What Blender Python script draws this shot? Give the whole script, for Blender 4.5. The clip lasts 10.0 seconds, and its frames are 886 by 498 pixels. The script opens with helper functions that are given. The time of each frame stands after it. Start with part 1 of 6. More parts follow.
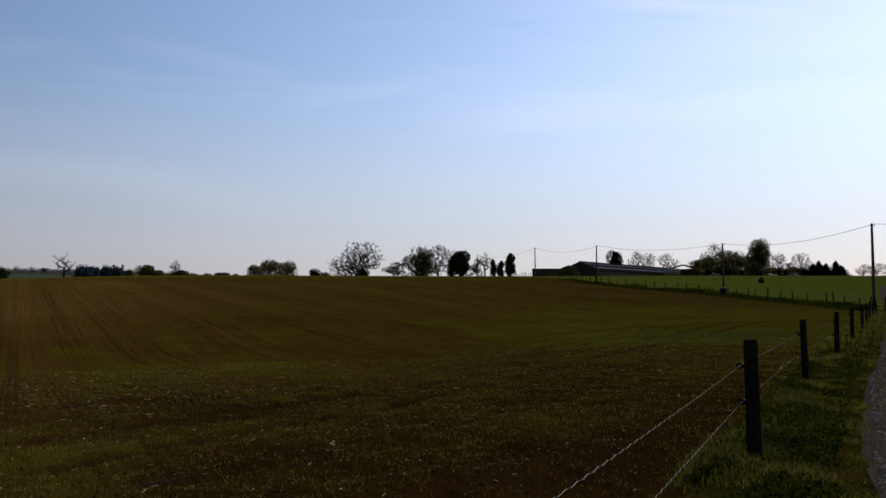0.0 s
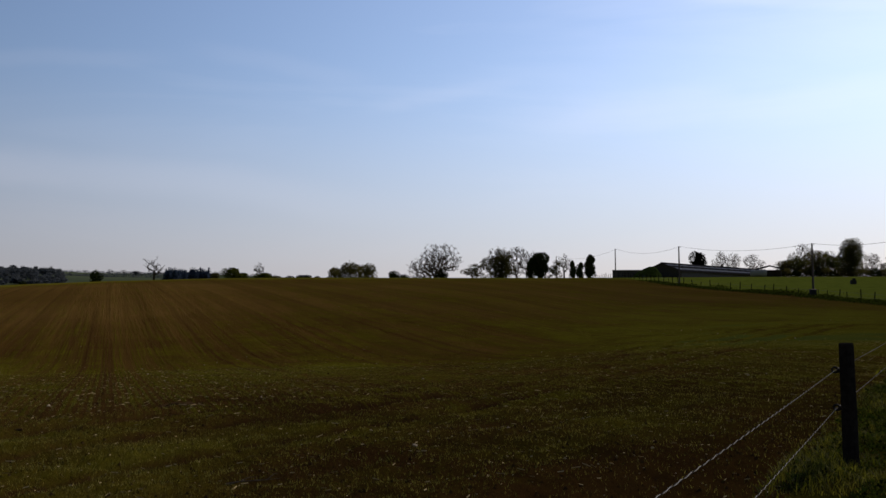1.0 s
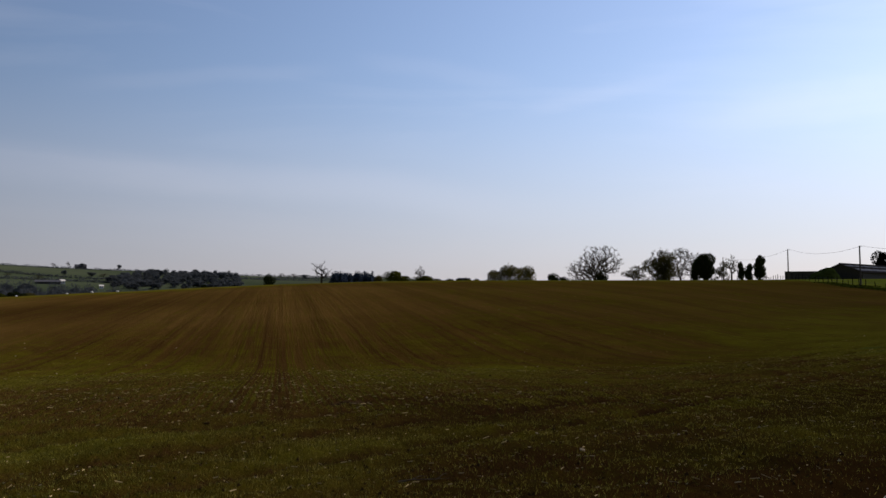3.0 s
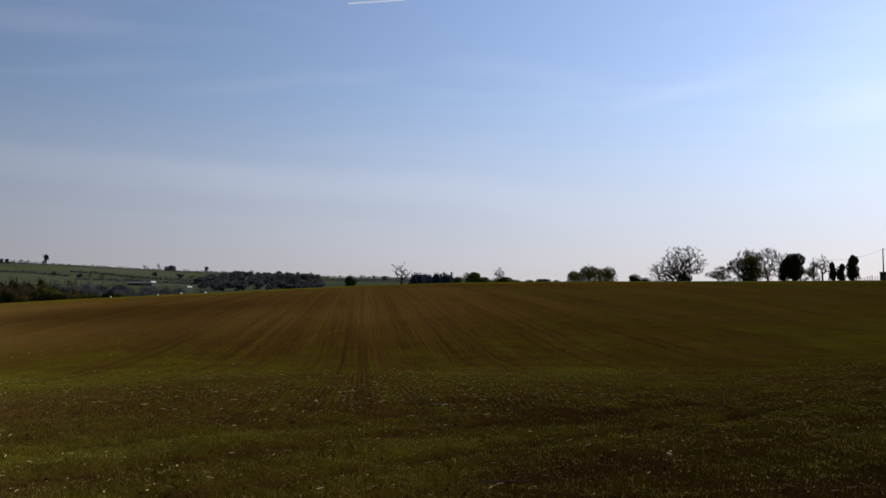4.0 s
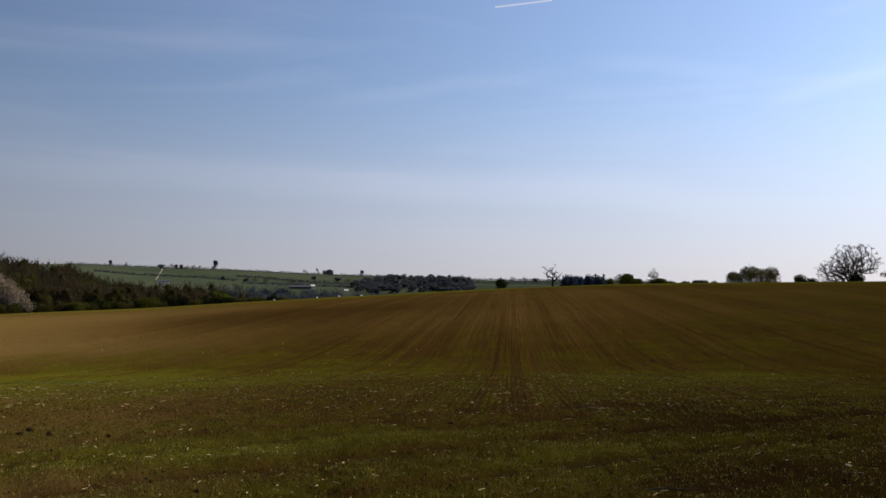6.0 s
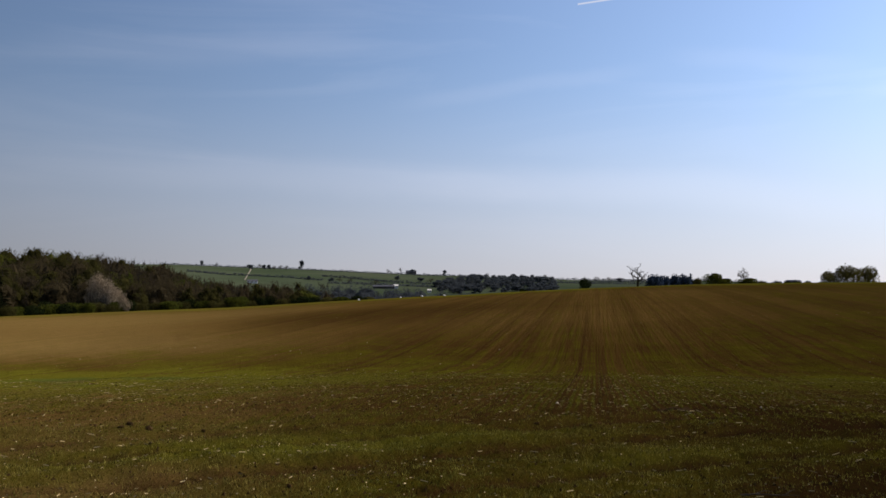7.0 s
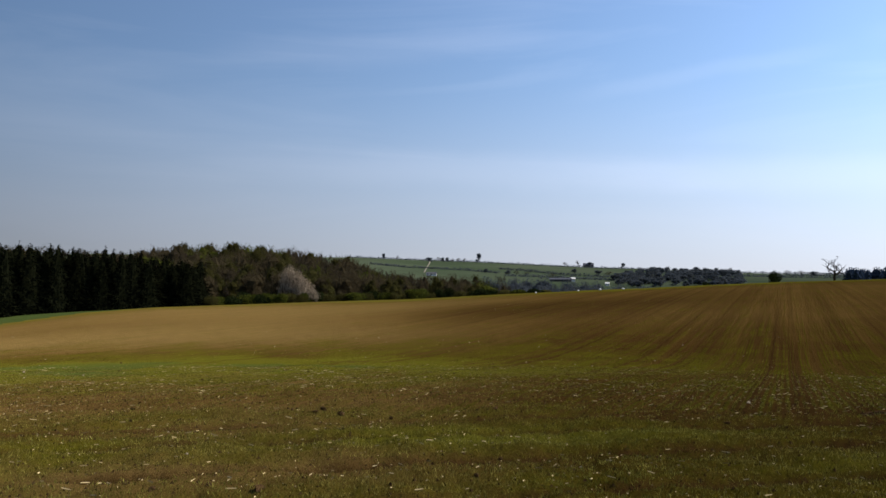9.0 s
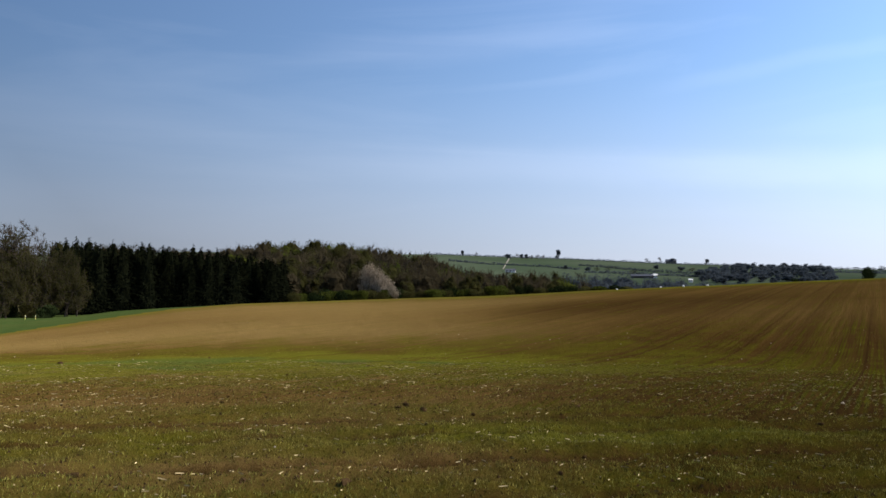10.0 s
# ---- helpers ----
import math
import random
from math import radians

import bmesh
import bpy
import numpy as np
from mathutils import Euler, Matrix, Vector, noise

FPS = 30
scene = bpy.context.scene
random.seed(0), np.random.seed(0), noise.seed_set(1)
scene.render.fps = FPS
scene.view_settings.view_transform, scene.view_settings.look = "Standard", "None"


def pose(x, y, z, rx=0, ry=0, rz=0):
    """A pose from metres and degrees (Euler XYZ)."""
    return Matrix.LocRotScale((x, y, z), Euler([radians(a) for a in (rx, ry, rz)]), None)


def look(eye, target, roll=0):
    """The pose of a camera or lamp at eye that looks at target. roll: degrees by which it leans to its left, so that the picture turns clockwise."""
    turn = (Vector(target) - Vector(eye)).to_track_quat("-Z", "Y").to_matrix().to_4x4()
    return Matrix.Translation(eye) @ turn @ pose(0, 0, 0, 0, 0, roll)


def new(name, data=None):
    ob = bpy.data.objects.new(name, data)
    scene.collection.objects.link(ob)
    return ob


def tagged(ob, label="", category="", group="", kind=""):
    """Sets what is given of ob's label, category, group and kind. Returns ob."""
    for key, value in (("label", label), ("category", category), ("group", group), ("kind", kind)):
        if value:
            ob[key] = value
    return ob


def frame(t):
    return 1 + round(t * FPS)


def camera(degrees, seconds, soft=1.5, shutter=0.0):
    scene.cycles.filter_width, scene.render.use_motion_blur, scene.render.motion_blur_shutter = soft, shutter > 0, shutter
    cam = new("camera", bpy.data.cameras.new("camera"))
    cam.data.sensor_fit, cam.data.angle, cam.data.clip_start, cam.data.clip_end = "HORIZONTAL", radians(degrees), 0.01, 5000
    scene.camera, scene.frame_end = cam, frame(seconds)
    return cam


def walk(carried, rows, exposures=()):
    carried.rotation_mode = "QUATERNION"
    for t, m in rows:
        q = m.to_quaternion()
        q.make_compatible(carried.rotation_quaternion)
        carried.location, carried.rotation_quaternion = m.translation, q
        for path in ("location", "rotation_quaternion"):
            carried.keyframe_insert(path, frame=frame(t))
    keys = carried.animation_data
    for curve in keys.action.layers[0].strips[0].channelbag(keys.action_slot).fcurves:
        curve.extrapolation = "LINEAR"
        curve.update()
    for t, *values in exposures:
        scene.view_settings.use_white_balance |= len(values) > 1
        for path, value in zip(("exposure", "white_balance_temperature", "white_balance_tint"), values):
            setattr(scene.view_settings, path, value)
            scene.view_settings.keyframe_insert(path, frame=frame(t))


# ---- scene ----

# ------------------------------------------------------------------ camera
cam = camera(53.95, 10.0)
EYE = 1.57
ARM = 0.4   # the camera is held this far in front of the turning body
TURNS = [   # seconds, yaw, pitch, roll
    (0.0, 0.00, 3.20, -0.27), (0.5, 2.40, 3.26, -0.31), (1.0, 5.16, 3.35, -0.29),
    (1.5, 7.67, 3.42, -0.26), (2.0, 10.37, 3.48, -0.24), (2.5, 12.94, 3.52, -0.25),
    (4.0, 20.78, 3.66, -0.12), (4.5, 23.18, 3.70, -0.20), (5.0, 25.73, 3.76, -0.15),
    (5.5, 28.13, 3.81, -0.19), (7.0, 36.09, 3.84, -0.03), (7.5, 38.91, 3.80, 0.14),
    (8.0, 41.96, 3.68, 0.35), (8.5, 44.80, 3.51, 0.41), (9.0, 47.69, 3.32, 0.49),
    (9.5, 50.24, 3.18, 0.54), (10.0, 52.88, 3.06, 0.52),
]
PATH = []
for t, yaw, pitch, roll in TURNS:
    a = radians(yaw)
    PATH.append((t, pose(-ARM * math.sin(a), ARM * (math.cos(a) - 1), EYE, 90 + pitch, 0, yaw)
                 @ pose(0, 0, 0, 0, 0, roll)))
walk(cam, PATH, [(0.0, -0.18, 6720, 16), (4.5, 0.10, 6820, 18), (7.5, 0.41, 6600, 15), (8.5, 0.57, 6450, 13), (10.0, 0.80, 5980, 12)])

# ------------------------------------------------------------------ sky and sun
TRAIL = (27.1, 19.32, 23.3, 19.62)   # its ends: degrees left and up
SUN_AZ, SUN_EL = -42.0, 40.0     # degrees left of straight ahead, and up
world = bpy.data.worlds.new("spring_sky")
scene.world = world
world.use_nodes = True
wn, wl = world.node_tree.nodes, world.node_tree.links
wn.clear()
w_out = wn.new("ShaderNodeOutputWorld")
w_bg = wn.new("ShaderNodeBackground")
sky = wn.new("ShaderNodeTexSky")
sky.sky_type = "NISHITA"
sky.sun_disc = False
sky.sun_elevation = radians(SUN_EL)
sky.sun_rotation = radians(-SUN_AZ)
sky.altitude = 100
sky.air_density, sky.dust_density, sky.ozone_density = 1.0, 0.65, 3.1
w_bg.inputs["Strength"].default_value = 0.050
# thin veils of high cirrus
w_tc = wn.new("ShaderNodeTexCoord")
w_map = wn.new("ShaderNodeMapping")
w_map.inputs["Rotation"].default_value = (0.05, -0.10, 0.5)
w_map.inputs["Scale"].default_value = (1.2, 1.2, 9.0)
w_noise = wn.new("ShaderNodeTexNoise")
w_noise.inputs["Scale"].default_value = 1.6
w_noise.inputs["Detail"].default_value = 7
w_noise.inputs["Roughness"].default_value = 0.55
w_noise.inputs["Distortion"].default_value = 0.6
w_ramp = wn.new("ShaderNodeMapRange")
w_ramp.inputs["From Min"].default_value = 0.48
w_ramp.inputs["From Max"].default_value = 0.85
w_ramp.inputs["To Max"].default_value = 0.11
w_mix = wn.new("ShaderNodeMix")
w_mix.data_type = "RGBA"
w_mix.inputs["B"].default_value = (9.0, 9.3, 10.0, 1)
wl.new(w_tc.outputs["Generated"], w_map.inputs["Vector"])
wl.new(w_map.outputs["Vector"], w_noise.inputs["Vector"])
wl.new(w_noise.outputs["Fac"], w_ramp.inputs["Value"])
wl.new(w_ramp.outputs["Result"], w_mix.inputs["Factor"])
wl.new(sky.outputs["Color"], w_mix.inputs["A"])
# bright haze: whitish low down, and stronger towards the sun
sa, se = radians(SUN_AZ), radians(SUN_EL)
sun_way = Vector((-math.sin(sa) * math.cos(se), math.cos(sa) * math.cos(se), math.sin(se)))
w_dot = wn.new("ShaderNodeVectorMath")
w_dot.operation = "DOT_PRODUCT"
w_dot.inputs[1].default_value = sun_way
wl.new(w_tc.outputs["Generated"], w_dot.inputs[0])
w_glow = wn.new("ShaderNodeMapRange")
for key, val in (("From Min", -0.30), ("From Max", 0.95), ("To Min", 0.86), ("To Max", 3.45)):
    w_glow.inputs[key].default_value = val
wl.new(w_dot.outputs["Value"], w_glow.inputs["Value"])
w_sep = wn.new("ShaderNodeSeparateXYZ")
wl.new(w_tc.outputs["Generated"], w_sep.inputs[0])
w_low = wn.new("ShaderNodeMapRange")
w_low.interpolation_type = "SMOOTHERSTEP"
for key, val in (("From Min", -0.02), ("From Max", 0.30), ("To Min", 0.70), ("To Max", 0.0)):
    w_low.inputs[key].default_value = val
wl.new(w_sep.outputs["Z"], w_low.inputs["Value"])
w_haze = wn.new("ShaderNodeMix")
w_haze.data_type = "RGBA"
w_haze.inputs["B"].default_value = (4.00, 4.08, 4.95, 1)
wl.new(w_low.outputs["Result"], w_haze.inputs["Factor"])
wl.new(w_mix.outputs["Result"], w_haze.inputs["A"])
w_lit = wn.new("ShaderNodeVectorMath")
w_lit.operation = "SCALE"
wl.new(w_glow.outputs["Result"], w_lit.inputs["Scale"])


def sky_way(az, el):
    return Vector((-math.sin(radians(az)) * math.cos(radians(el)), math.cos(radians(az)) * math.cos(radians(el)), math.sin(radians(el))))


def veil(base, az0, el0, az1, el1, wide, amount, grain):
    """A soft streak of cirrus along the arc between two ways in the sky, broken by noise."""
    a, b = sky_way(az0, el0), sky_way(az1, el1)
    across, along = a.cross(b).normalized(), (b - a).normalized()
    mid_at, half_long = ((a + b) / 2).dot(along), (b - a).length / 2
    warp = wn.new("ShaderNodeTexNoise")
    warp.inputs["Scale"].default_value = grain
    warp.inputs["Detail"].default_value = 6
    warp.inputs["Roughness"].default_value = 0.6
    wl.new(w_tc.outputs["Generated"], warp.inputs["Vector"])
    offs = wn.new("ShaderNodeVectorMath")
    offs.operation = "DOT_PRODUCT"
    offs.inputs[1].default_value = across
    wl.new(w_tc.outputs["Generated"], offs.inputs[0])
    bent = wn.new("ShaderNodeMath")
    bent.operation = "MULTIPLY_ADD"
    bent.inputs[1].default_value = wide * 1.6
    wl.new(warp.outputs["Fac"], bent.inputs[0])
    wl.new(offs.outputs["Value"], bent.inputs[2])
    level = wn.new("ShaderNodeMath")
    level.operation = "SUBTRACT"
    level.inputs[1].default_value = wide * 0.8
    wl.new(bent.outputs[0], level.inputs[0])
    gone = wn.new("ShaderNodeMath")
    gone.operation = "ABSOLUTE"
    wl.new(level.outputs[0], gone.inputs[0])
    body = wn.new("ShaderNodeMapRange")
    body.interpolation_type = "SMOOTHERSTEP"
    for key, val in (("From Min", 0.0), ("From Max", wide), ("To Min", amount), ("To Max", 0.0)):
        body.inputs[key].default_value = val
    wl.new(gone.outputs[0], body.inputs["Value"])
    run = wn.new("ShaderNodeVectorMath")
    run.operation = "DOT_PRODUCT"
    run.inputs[1].default_value = along
    wl.new(w_tc.outputs["Generated"], run.inputs[0])
    ends = wn.new("ShaderNodeMath")
    ends.operation = "SUBTRACT"
    ends.inputs[1].default_value = mid_at
    wl.new(run.outputs["Value"], ends.inputs[0])
    ends_abs = wn.new("ShaderNodeMath")
    ends_abs.operation = "ABSOLUTE"
    wl.new(ends.outputs[0], ends_abs.inputs[0])
    tail = wn.new("ShaderNodeMapRange")
    tail.interpolation_type = "SMOOTHSTEP"
    for key, val in (("From Min", half_long * 0.45), ("From Max", half_long * 1.1), ("To Min", 1.0), ("To Max", 0.0)):
        tail.inputs[key].default_value = val
    wl.new(ends_abs.outputs[0], tail.inputs["Value"])
    both = wn.new("ShaderNodeMath")
    both.operation = "MULTIPLY"
    wl.new(body.outputs["Result"], both.inputs[0])
    wl.new(tail.outputs["Result"], both.inputs[1])
    out = wn.new("ShaderNodeMix")
    out.data_type = "RGBA"
    out.inputs["B"].default_value = (8.2, 8.3, 9.0, 1)
    wl.new(both.outputs[0], out.inputs["Factor"])
    wl.new(base, out.inputs["A"])
    return out.outputs["Result"]


sky_now = w_haze.outputs["Result"]
for row in ((68, 8.3, 6, 5.9, 0.034, 0.075, 2.5), (40, 13.0, 22, 15.2, 0.014, 0.035, 7), (11, 12.2, -1, 14.4, 0.014, 0.04, 7),
            (-9, 19.0, -25, 16.3, 0.012, 0.08, 7), (2, 11.6, -26, 11.6, 0.030, 0.09, 4), (22, 15.8, 9, 14.0, 0.018, 0.03, 6),
            (-2, 11.8, -14, 13.0, 0.026, 0.05, 5), (64, 15.0, 40, 17.0, 0.030, 0.04, 4)):
    sky_now = veil(sky_now, *row)
wl.new(sky_now, w_lit.inputs[0])

# a short vapour trail
trail_a, trail_b = sky_way(TRAIL[0], TRAIL[1]), sky_way(TRAIL[2], TRAIL[3])
trail_n = trail_a.cross(trail_b).normalized()
trail_t = (trail_b - trail_a).normalized()
w_off = wn.new("ShaderNodeVectorMath")
w_off.operation = "DOT_PRODUCT"
w_off.inputs[1].default_value = trail_n
wl.new(w_tc.outputs["Generated"], w_off.inputs[0])
w_abs = wn.new("ShaderNodeMath")
w_abs.operation = "ABSOLUTE"
wl.new(w_off.outputs["Value"], w_abs.inputs[0])
w_wide = wn.new("ShaderNodeMapRange")
for key, val in (("From Min", 0.0001), ("From Max", 0.0014), ("To Min", 0.6), ("To Max", 0.0)):
    w_wide.inputs[key].default_value = val
wl.new(w_abs.outputs[0], w_wide.inputs["Value"])
w_along = wn.new("ShaderNodeVectorMath")
w_along.operation = "DOT_PRODUCT"
w_along.inputs[1].default_value = trail_t
wl.new(w_tc.outputs["Generated"], w_along.inputs[0])
half = (trail_b - trail_a).length / 2
middle = ((trail_a + trail_b) / 2).dot(trail_t)
w_dist = wn.new("ShaderNodeMath")
w_dist.operation = "COMPARE"
w_dist.inputs[1].default_value = middle
w_dist.inputs[2].default_value = half
wl.new(w_along.outputs["Value"], w_dist.inputs[0])
w_both = wn.new("ShaderNodeMath")
w_both.operation = "MULTIPLY"
wl.new(w_wide.outputs["Result"], w_both.inputs[0])
wl.new(w_dist.outputs[0], w_both.inputs[1])
w_trail = wn.new("ShaderNodeMix")
w_trail.data_type = "RGBA"
w_trail.inputs["B"].default_value = (13, 13.2, 13.6, 1)
wl.new(w_both.outputs[0], w_trail.inputs["Factor"])
wl.new(w_lit.outputs["Vector"], w_trail.inputs["A"])
wl.new(w_trail.outputs["Result"], w_bg.inputs["Color"])
wl.new(w_bg.outputs["Background"], w_out.inputs["Surface"])

sun_data = bpy.data.lights.new("sun", "SUN")
sun_data.energy = 5.0
sun_data.angle = radians(0.53)
sun_data.color = (1.0, 0.92, 0.79)
sun = new("sun", sun_data)
sun.matrix_world = look(sun_way * 50, (0, 0, 0))

# ------------------------------------------------------------------ materials


def surface(name, low, high, scale, rough=0.9, bump=0.0, bump_scale=None, big=None, metal=0.0, spread=0.0,
            coords="Object", thin=0.0, each=0.7):
    """Two colours mixed by fine noise and, with big=(colour, scale, amount), a third by broad noise."""
    m = bpy.data.materials.new(name)
    m.use_nodes = True
    n, l = m.node_tree.nodes, m.node_tree.links
    b = n["Principled BSDF"]
    b.inputs["Roughness"].default_value = rough
    b.inputs["Metallic"].default_value = metal
    b.inputs["Specular IOR Level"].default_value = 0.0 if rough >= 0.95 else 0.2
    b.inputs["Diffuse Roughness"].default_value = 1.0 if rough >= 0.95 else 0.3
    tc = n.new("ShaderNodeTexCoord")
    no = n.new("ShaderNodeTexNoise")
    no.inputs["Scale"].default_value = scale
    no.inputs["Detail"].default_value = 8
    no.inputs["Roughness"].default_value = 0.65
    l.new(tc.outputs[coords], no.inputs["Vector"])
    mr = n.new("ShaderNodeMapRange")
    mr.inputs["From Min"].default_value, mr.inputs["From Max"].default_value = 0.3, 0.7
    l.new(no.outputs["Fac"], mr.inputs["Value"])
    mx = n.new("ShaderNodeMix")
    mx.data_type = "RGBA"
    mx.inputs["A"].default_value, mx.inputs["B"].default_value = (*low, 1), (*high, 1)
    l.new(mr.outputs["Result"], mx.inputs["Factor"])
    col = mx.outputs["Result"]
    if big:
        no2 = n.new("ShaderNodeTexNoise")
        no2.inputs["Scale"].default_value = big[1]
        no2.inputs["Detail"].default_value = 4
        l.new(tc.outputs[coords], no2.inputs["Vector"])
        mr2 = n.new("ShaderNodeMapRange")
        mr2.inputs["From Min"].default_value, mr2.inputs["From Max"].default_value = 0.4, 0.65
        mr2.inputs["To Max"].default_value = big[2]
        l.new(no2.outputs["Fac"], mr2.inputs["Value"])
        mx2 = n.new("ShaderNodeMix")
        mx2.data_type = "RGBA"
        l.new(mr2.outputs["Result"], mx2.inputs["Factor"])
        l.new(col, mx2.inputs["A"])
        mx2.inputs["B"].default_value = (*big[0], 1)
        col = mx2.outputs["Result"]
    if spread:
        geo = n.new("ShaderNodeNewGeometry")
        oi = n.new("ShaderNodeObjectInfo")
        ad = n.new("ShaderNodeMath")
        ad.operation = "MULTIPLY_ADD"
        ob_part = n.new("ShaderNodeMath")
        ob_part.operation = "MULTIPLY"
        ob_part.inputs[1].default_value = 2 - each
        l.new(oi.outputs["Random"], ob_part.inputs[0])
        l.new(geo.outputs["Random Per Island"], ad.inputs[0])
        ad.inputs[1].default_value = each
        l.new(ob_part.outputs[0], ad.inputs[2])
        mv = n.new("ShaderNodeMapRange")
        mv.inputs["From Max"].default_value = 2.0
        mv.inputs["To Min"].default_value, mv.inputs["To Max"].default_value = 1 - spread, 1 + spread
        l.new(ad.outputs[0], mv.inputs["Value"])
        hs = n.new("ShaderNodeHueSaturation")
        l.new(mv.outputs["Result"], hs.inputs["Value"])
        l.new(col, hs.inputs["Color"])
        col = hs.outputs["Color"]
    l.new(col, b.inputs["Base Color"])
    if thin:
        tr = n.new("ShaderNodeBsdfTranslucent")
        l.new(col, tr.inputs["Color"])
        ms_ = n.new("ShaderNodeMixShader")
        ms_.inputs["Fac"].default_value = thin
        l.new(b.outputs["BSDF"], ms_.inputs[1])
        l.new(tr.outputs["BSDF"], ms_.inputs[2])
        l.new(ms_.outputs["Shader"], n["Material Output"].inputs["Surface"])
    if bump:
        nb = n.new("ShaderNodeTexNoise")
        nb.inputs["Scale"].default_value = bump_scale or scale * 2
        nb.inputs["Detail"].default_value = 6
        l.new(tc.outputs[coords], nb.inputs["Vector"])
        bp = n.new("ShaderNodeBump")
        bp.inputs["Strength"].default_value = 1.0
        bp.inputs["Distance"].default_value = bump
        l.new(nb.outputs["Fac"], bp.inputs["Height"])
        l.new(bp.outputs["Normal"], b.inputs["Normal"])
    return m


ROWS_AZ = 26.2     # the drill rows run this many degrees left of straight ahead


def field_material():
    """Drilled soil with a thin young crop; the crop's cover is held in the mesh attribute."""
    m = bpy.data.materials.new("drilled_field")
    m.use_nodes = True
    n, l = m.node_tree.nodes, m.node_tree.links
    b = n["Principled BSDF"]
    b.inputs["Roughness"].default_value = 1.0
    b.inputs["Diffuse Roughness"].default_value = 1.0
    b.inputs["Specular IOR Level"].default_value = 0.0
    tc = n.new("ShaderNodeTexCoord")

    def noise_at(scale, detail, vec=None, rough=0.6):
        q = n.new("ShaderNodeTexNoise")
        q.inputs["Scale"].default_value = scale
        q.inputs["Detail"].default_value = detail
        q.inputs["Roughness"].default_value = rough
        l.new(vec or tc.outputs["Object"], q.inputs["Vector"])
        return q.outputs["Fac"]

    def ranged(v, a, b_, c=0.0, d=1.0):
        q = n.new("ShaderNodeMapRange")
        q.inputs["From Min"].default_value, q.inputs["From Max"].default_value = a, b_
        q.inputs["To Min"].default_value, q.inputs["To Max"].default_value = c, d
        l.new(v, q.inputs["Value"])
        return q.outputs["Result"]

    def mixed(f, a, b_):
        q = n.new("ShaderNodeMix")
        q.data_type = "RGBA"
        l.new(f, q.inputs["Factor"])
        for key, val in (("A", a), ("B", b_)):
            if isinstance(val, tuple):
                q.inputs[key].default_value = (*val, 1)
            else:
                l.new(val, q.inputs[key])
        return q.outputs["Result"]

    def maths(op, a, b_):
        q = n.new("ShaderNodeMath")
        q.operation = op
        for k, val in enumerate((a, b_)):
            if isinstance(val, (int, float)):
                q.inputs[k].default_value = val
            else:
                l.new(val, q.inputs[k])
        return q.outputs[0]

    # stretched along the drilling direction
    mp = n.new("ShaderNodeMapping")
    mp.vector_type = "POINT"
    mp.inputs["Rotation"].default_value = (0, 0, radians(-ROWS_AZ))
    l.new(tc.outputs["Object"], mp.inputs["Vector"])
    ms = n.new("ShaderNodeMapping")
    ms.inputs["Scale"].default_value = (1.0, 0.004, 0.2)
    l.new(mp.outputs["Vector"], ms.inputs["Vector"])
    streak = noise_at(0.55, 4, ms.outputs["Vector"], 0.7)
    ms2 = n.new("ShaderNodeMapping")
    ms2.inputs["Scale"].default_value = (1.0, 0.015, 0.2)
    l.new(mp.outputs["Vector"], ms2.inputs["Vector"])
    fine_streak = noise_at(4.5, 3, ms2.outputs["Vector"], 0.6)
    broad = noise_at(0.035, 5)
    mid = noise_at(0.5, 6)
    fine = noise_at(13.0, 9, None, 0.8)
    # dry tan soil, plus sunlight painted into the near soil on the left
    dry_lit = n.new("ShaderNodeAttribute")
    dry_lit.attribute_name = "dry_lit"
    soil = mixed(ranged(broad, 0.35, 0.65), (0.062, 0.031, 0.007), (0.112, 0.061, 0.014))
    soil = mixed(dry_lit.outputs["Fac"], soil, (0.205, 0.132, 0.040))
    # darker soil; on the near headland it is backlit shade put into the colour
    shade_dark = n.new("ShaderNodeAttribute")
    shade_dark.attribute_name = "shade_dark"
    soil = mixed(shade_dark.outputs["Fac"], soil, (0.016, 0.008, 0.003))
    soil = mixed(ranged(fine, 0.30, 0.6, 0.25, 1.0), (0.034, 0.018, 0.006), soil)
    streak_amt = maths("MULTIPLY", ranged(streak, 0.42, 0.60, 0.0, 0.58), ranged(dry_lit.outputs["Fac"], 0.0, 0.4, 1.0, 0.14))
    soil = mixed(streak_amt, soil, (0.034, 0.016, 0.005))
    at = n.new("ShaderNodeAttribute")
    at.attribute_name = "crop"
    cover = maths("ADD", at.outputs["Fac"], ranged(mid, 0.3, 0.7, -0.25, 0.25))
    cover = maths("ADD", cover, ranged(fine, 0.3, 0.7, -0.35, 0.35))
    beyond = n.new("ShaderNodeAttribute")
    beyond.attribute_name = "beyond_headland"
    # drill rows 0.15 m apart
    sp = n.new("ShaderNodeSeparateXYZ")
    l.new(mp.outputs["Vector"], sp.inputs[0])
    rows = maths("COSINE", maths("MULTIPLY", maths("ADD", sp.outputs["X"], ranged(mid, 0.3, 0.7, -0.02, 0.02)), 2 * math.pi / 0.15), 0.0)
    rows = maths("MULTIPLY", rows, ranged(fine_streak, 0.35, 0.65, 0.02, 0.40))
    rows = maths("ADD", rows, ranged(fine_streak, 0.38, 0.62, -0.26, 0.26))
    cover = maths("ADD", cover, maths("MULTIPLY", rows, beyond.outputs["Fac"]))
    # wheelings of the drill: bare lines among the rows
    tram = n.new("ShaderNodeMath")
    tram.operation = "PINGPONG"
    tram.inputs[1].default_value = 3.0
    l.new(maths("ADD", sp.outputs["X"], ranged(mid, 0.3, 0.7, -0.06, 0.06)), tram.inputs[0])
